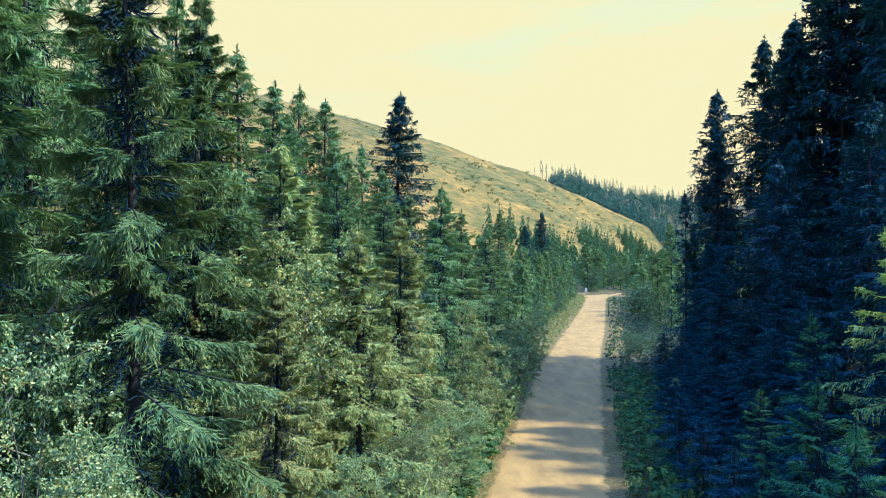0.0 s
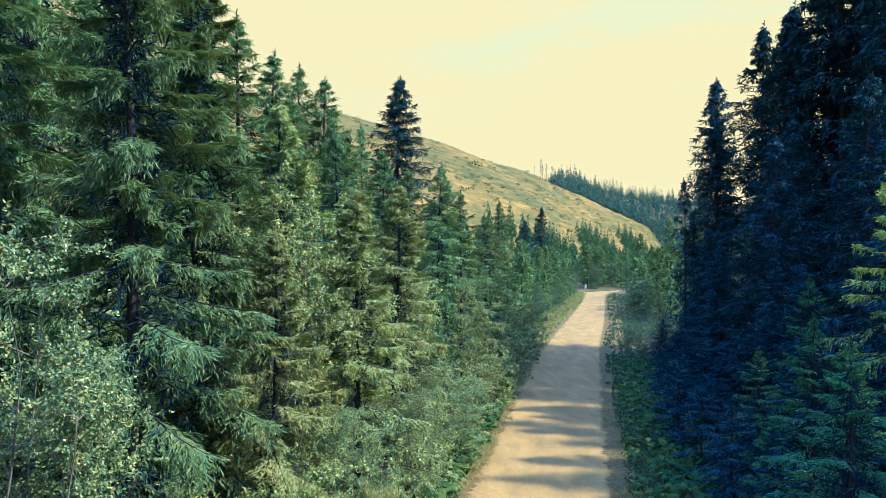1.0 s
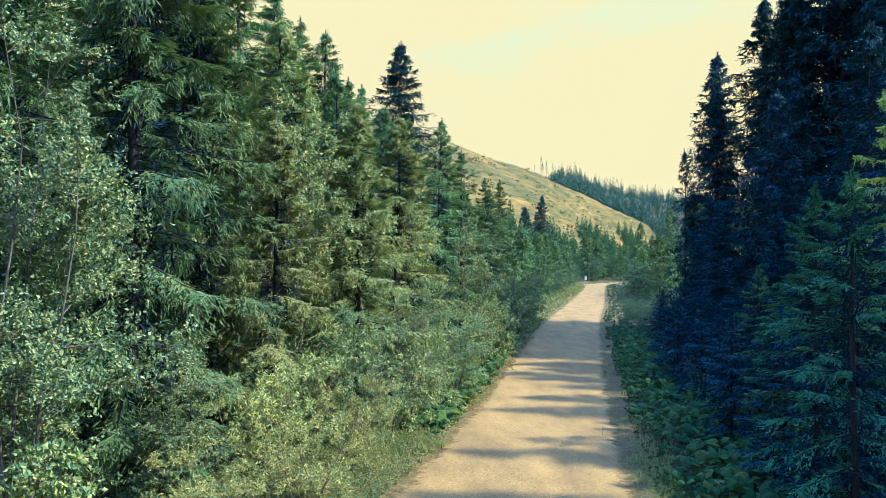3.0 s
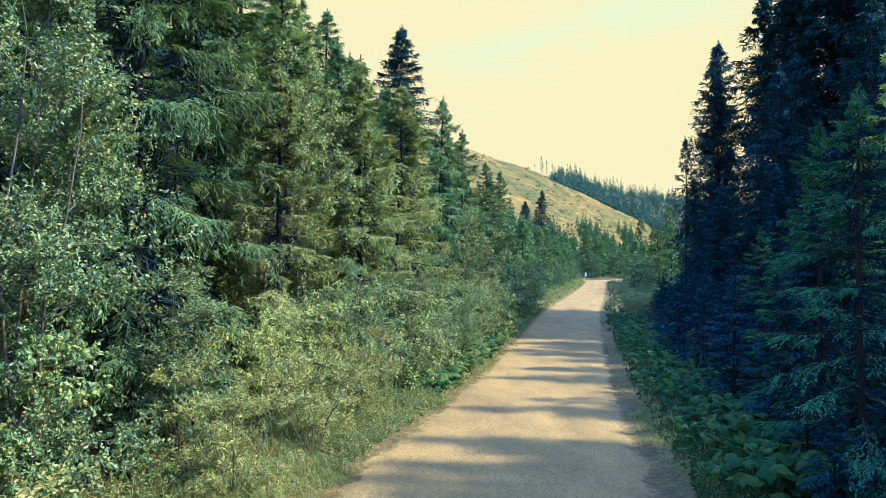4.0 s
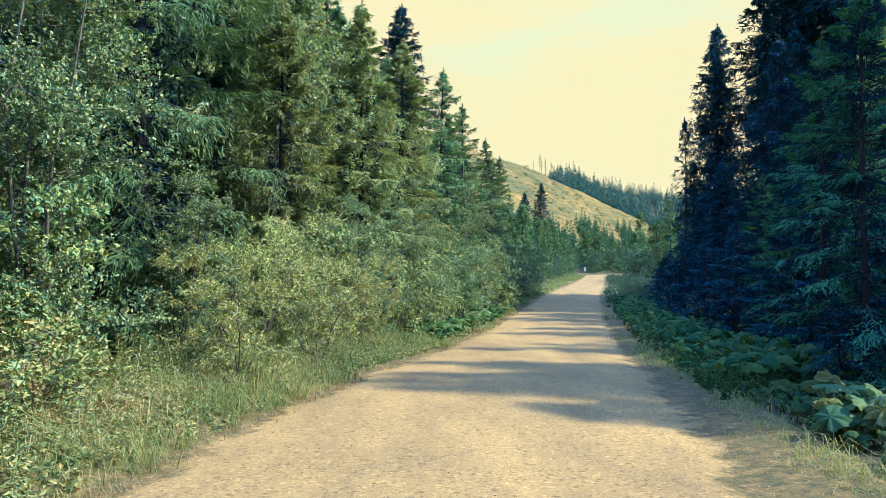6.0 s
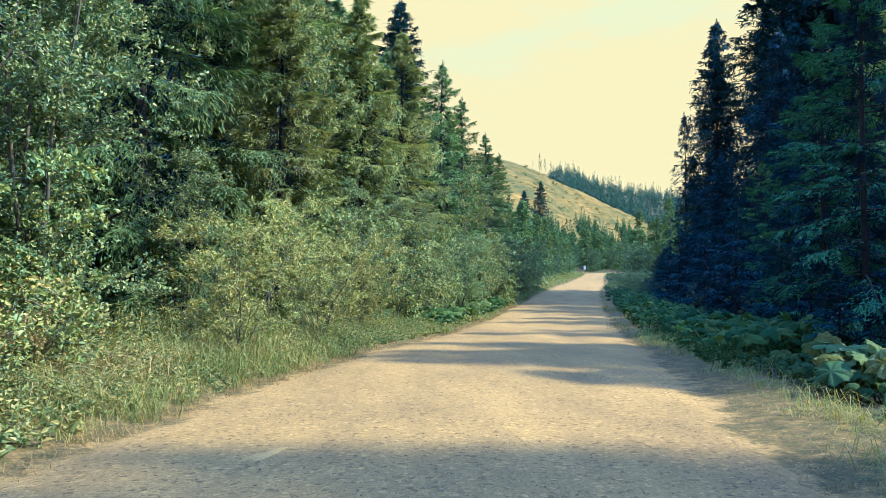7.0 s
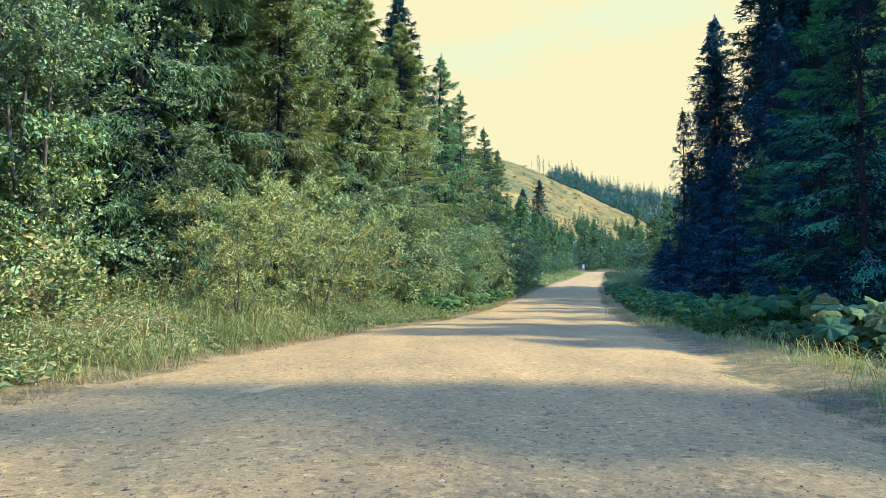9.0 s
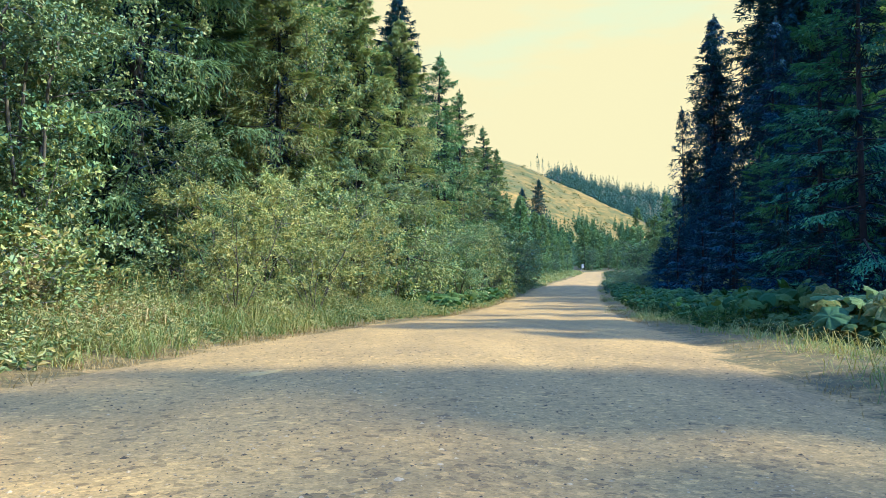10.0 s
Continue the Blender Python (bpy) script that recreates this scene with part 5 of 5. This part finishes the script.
def leaf_carpet(name, label, x, y, height, size, mat, seed):
    """A bed of broad round leaves on short stalks: each leaf a notched, cupped dish."""
    rng = np.random.default_rng(seed)
    n, k = len(x), 9
    z = ground_z(x, y)
    tip = np.stack([x, y, z + height], -1)
    foot = np.stack([x + rng.normal(0, 0.06, n), y + rng.normal(0, 0.06, n), z - 0.02], -1)
    t = np.linspace(0, 1, 3)
    stalks = tubes(foot[:, None] + (tip - foot)[:, None] * np.stack([t ** 1.5, t ** 1.5, t], -1)[None], np.repeat((0.008 * (1.3 - t))[None], n, 0), 3)
    up = unit(np.stack([rng.normal(-0.2, 0.55, n), rng.normal(-0.25, 0.55, n), np.ones(n)], -1))
    e = unit(np.cross(up, rng.normal(size=(n, 3))))
    f = np.cross(up, e)
    a = np.arange(k) * 2 * np.pi / k
    notch = np.where(np.arange(k) == 0, 0.35, 1.0)
    rad = size[:, None] * notch[None] * rng.uniform(0.85, 1.1, (n, k))
    dip = -size[:, None] * (0.10 + 0.28 * rng.random((n, k)))
    ring = tip[:, None] + e[:, None] * (np.cos(a) * rad)[..., None] + f[:, None] * (np.sin(a) * rad)[..., None] + up[:, None] * dip[..., None]
    mid = tip[:, None] + (ring - tip[:, None]) * 0.55 + up[:, None] * (0.10 * size)[:, None, None]
    v = np.concatenate([mid, ring], 1).reshape(-1, 3)
    b = np.arange(n)[:, None, None] * 2 * k
    c = np.arange(k)[None, :, None]
    d = (np.arange(k)[None, :, None] + 1) % k
    outer = np.concatenate([b + c, b + k + c, b + k + d, b + d], -1).reshape(-1, 4)
    b = np.arange(n)[:, None] * 2 * k
    inner = np.concatenate([b + np.array([[0, 1, 2, 3]]), b + np.array([[0, 3, 4, 5]]), b + np.array([[0, 5, 6, 7]]), b + np.array([[0, 7, 8, 8]])[:, :4]])
    inner = inner[inner[:, 2] != inner[:, 3]]
    return tagged(new(name, np_mesh(name, *joined([stalks, (v, np.concatenate([outer, inner]))]), mat)), label, "plants", kind="stuff")


def ditch_leaves():
    rng = np.random.default_rng(51)
    x, y, d = scatter(5200, 10.0, 60, 1, 0.7, 6.0, rng, 1.25)
    keep = waves(x * 1.3, y * 0.9 + 2) + rng.normal(0, 0.25, len(x)) > -0.15
    x, y, d = x[keep], y[keep], d[keep]
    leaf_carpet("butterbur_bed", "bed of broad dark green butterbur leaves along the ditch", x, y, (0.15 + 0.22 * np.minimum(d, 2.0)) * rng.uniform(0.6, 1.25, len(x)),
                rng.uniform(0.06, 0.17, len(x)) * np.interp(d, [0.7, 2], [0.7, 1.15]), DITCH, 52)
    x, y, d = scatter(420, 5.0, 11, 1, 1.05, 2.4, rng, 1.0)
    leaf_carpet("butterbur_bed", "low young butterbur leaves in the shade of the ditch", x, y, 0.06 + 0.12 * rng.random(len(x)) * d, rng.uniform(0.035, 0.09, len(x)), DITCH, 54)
    x, y, d = scatter(420, 20, 44, -1, 0.35, 1.5, rng, 1.0)
    leaf_carpet("butterbur_bed", "broad dusty butterbur leaves at the road's edge", x, y, 0.18 + 0.3 * rng.random(len(x)), rng.uniform(0.12, 0.24, len(x)), DITCH, 53)


ditch_leaves()

rb = random.Random(41)
for x, y, n, size in [(3.5, 6.5, 10, 0.37), (3.85, 6.2, 10, 0.40), (3.75, 7.3, 9, 0.37), (4.3, 7.1, 10, 0.41), (4.7, 6.5, 10, 0.42), (4.3, 8.4, 8, 0.36), (4.9, 8.2, 9, 0.40), (5.0, 9.3, 8, 0.36)]:
    butterbur(x, y, n + 3, 0.8 * size, rb)
for k in range(40):
    y = 9.5 + 34 * (k / 40) ** 1.1 + rb.uniform(-0.4, 0.4)
    x = float(road_right(y)) + rb.uniform(1.3 if y < 16 else 0.8, 3.6 + 0.02 * y)
    butterbur(x, y, rb.randrange(4, 7), rb.uniform(0.20, 0.34), rb)
for k in range(14):
    y = 22 + 1.4 * k
    x = float(road_left(y)) - rb.uniform(0.5, 1.3)
    butterbur(x, y, 4, rb.uniform(0.28, 0.42), rb)


# ---- loose stones on the road ----
def pebbles():
    rng = np.random.default_rng(9)
    n = 26000
    y = 0.7 + 10 * rng.random(n) ** 1.7
    s = np.clip(rng.normal(0, 0.55, n), -1.02, 1.02)
    edge = rng.random(n) < 0.3
    s = np.where(edge, np.sign(s) * rng.uniform(0.82, 1.32, n), s)
    x = (road_left(y) + road_right(y)) / 2 + (road_right(y) - road_left(y)) / 2 * s
    size = rng.gamma(1.6, 0.0013, n) + 0.0017
    box = np.array([[1, 0, 0], [0, 1, 0], [-1, 0, 0], [0, -1, 0], [0, 0, 0.5]])
    v = box[None] * size[:, None, None] * rng.uniform(0.6, 1.35, (n, 5, 1))
    a = rng.uniform(0, 6.28, n)
    c, d = np.cos(a)[:, None], np.sin(a)[:, None]
    v = np.stack([v[..., 0] * c - v[..., 1] * d, v[..., 0] * d + v[..., 1] * c, v[..., 2]], -1)
    z = np.where(np.abs(s) < 1.02, road_surface(x, y), np.maximum(ground_z(x, y), road_z(y) - 0.06))
    v = v + np.stack([x, y, z], -1)[:, None]
    tri = np.array([[0, 1, 4], [1, 2, 4], [2, 3, 4], [3, 0, 4]])
    f = (np.arange(n)[:, None, None] * 5 + tri[None]).reshape(-1, 3)
    tagged(new("loose_gravel", np_mesh("loose_gravel", v.reshape(-1, 3), f, STONE)), "loose grey and pale stones on the road", "gravel", kind="stuff")


def sand_patch(x, y, long, wide, turn):
    """A thin drift of pale sand on the road: a low mound with a wandering rim."""
    a = np.linspace(0, 2 * np.pi, 40, endpoint=False)
    rim = 1 + 0.22 * np.sin(3 * a + 1) + 0.14 * np.sin(5 * a) + 0.08 * np.sin(11 * a + 2)
    c, d = math.cos(turn), math.sin(turn)
    v = []
    for r, up in ((1.0, -0.004), (0.8, 0.005), (0.45, 0.010), (0.1, 0.012)):
        px, py = np.cos(a) * rim * r * long, np.sin(a) * rim * r * wide
        wx, wy = x + px * c - py * d, y + px * d + py * c
        v.append(np.stack([wx, wy, road_surface(wx, wy) + up], -1))
    f = [(k * 40 + i, k * 40 + (i + 1) % 40, (k + 1) * 40 + (i + 1) % 40, (k + 1) * 40 + i) for k in range(3) for i in range(40)]
    sand = rough_material("drifted_sand", [(0.27, 0.175, 0.06), (0.33, 0.215, 0.072), (0.38, 0.25, 0.085)], 6.0, 60.0, 0.3, 0.95, (1, 1, 1), 0.005)
    tagged(new("sand_patch", np_mesh("sand_patch", np.concatenate(v), np.array(f), sand, True)), "thin pale drift of sand on the gravel road", "sand")


sand_patch(-1.12, 4.3, 0.20, 0.055, 1.15)
STONE = leaf_material("loose_stone", [(0.065, 0.053, 0.038), (0.12, 0.095, 0.058), (0.22, 0.170, 0.092), (0.40, 0.31, 0.17)], 0.0, 0.9, 0.1, 0.1)
pebbles()

for model in MODELS:
    drop(model)
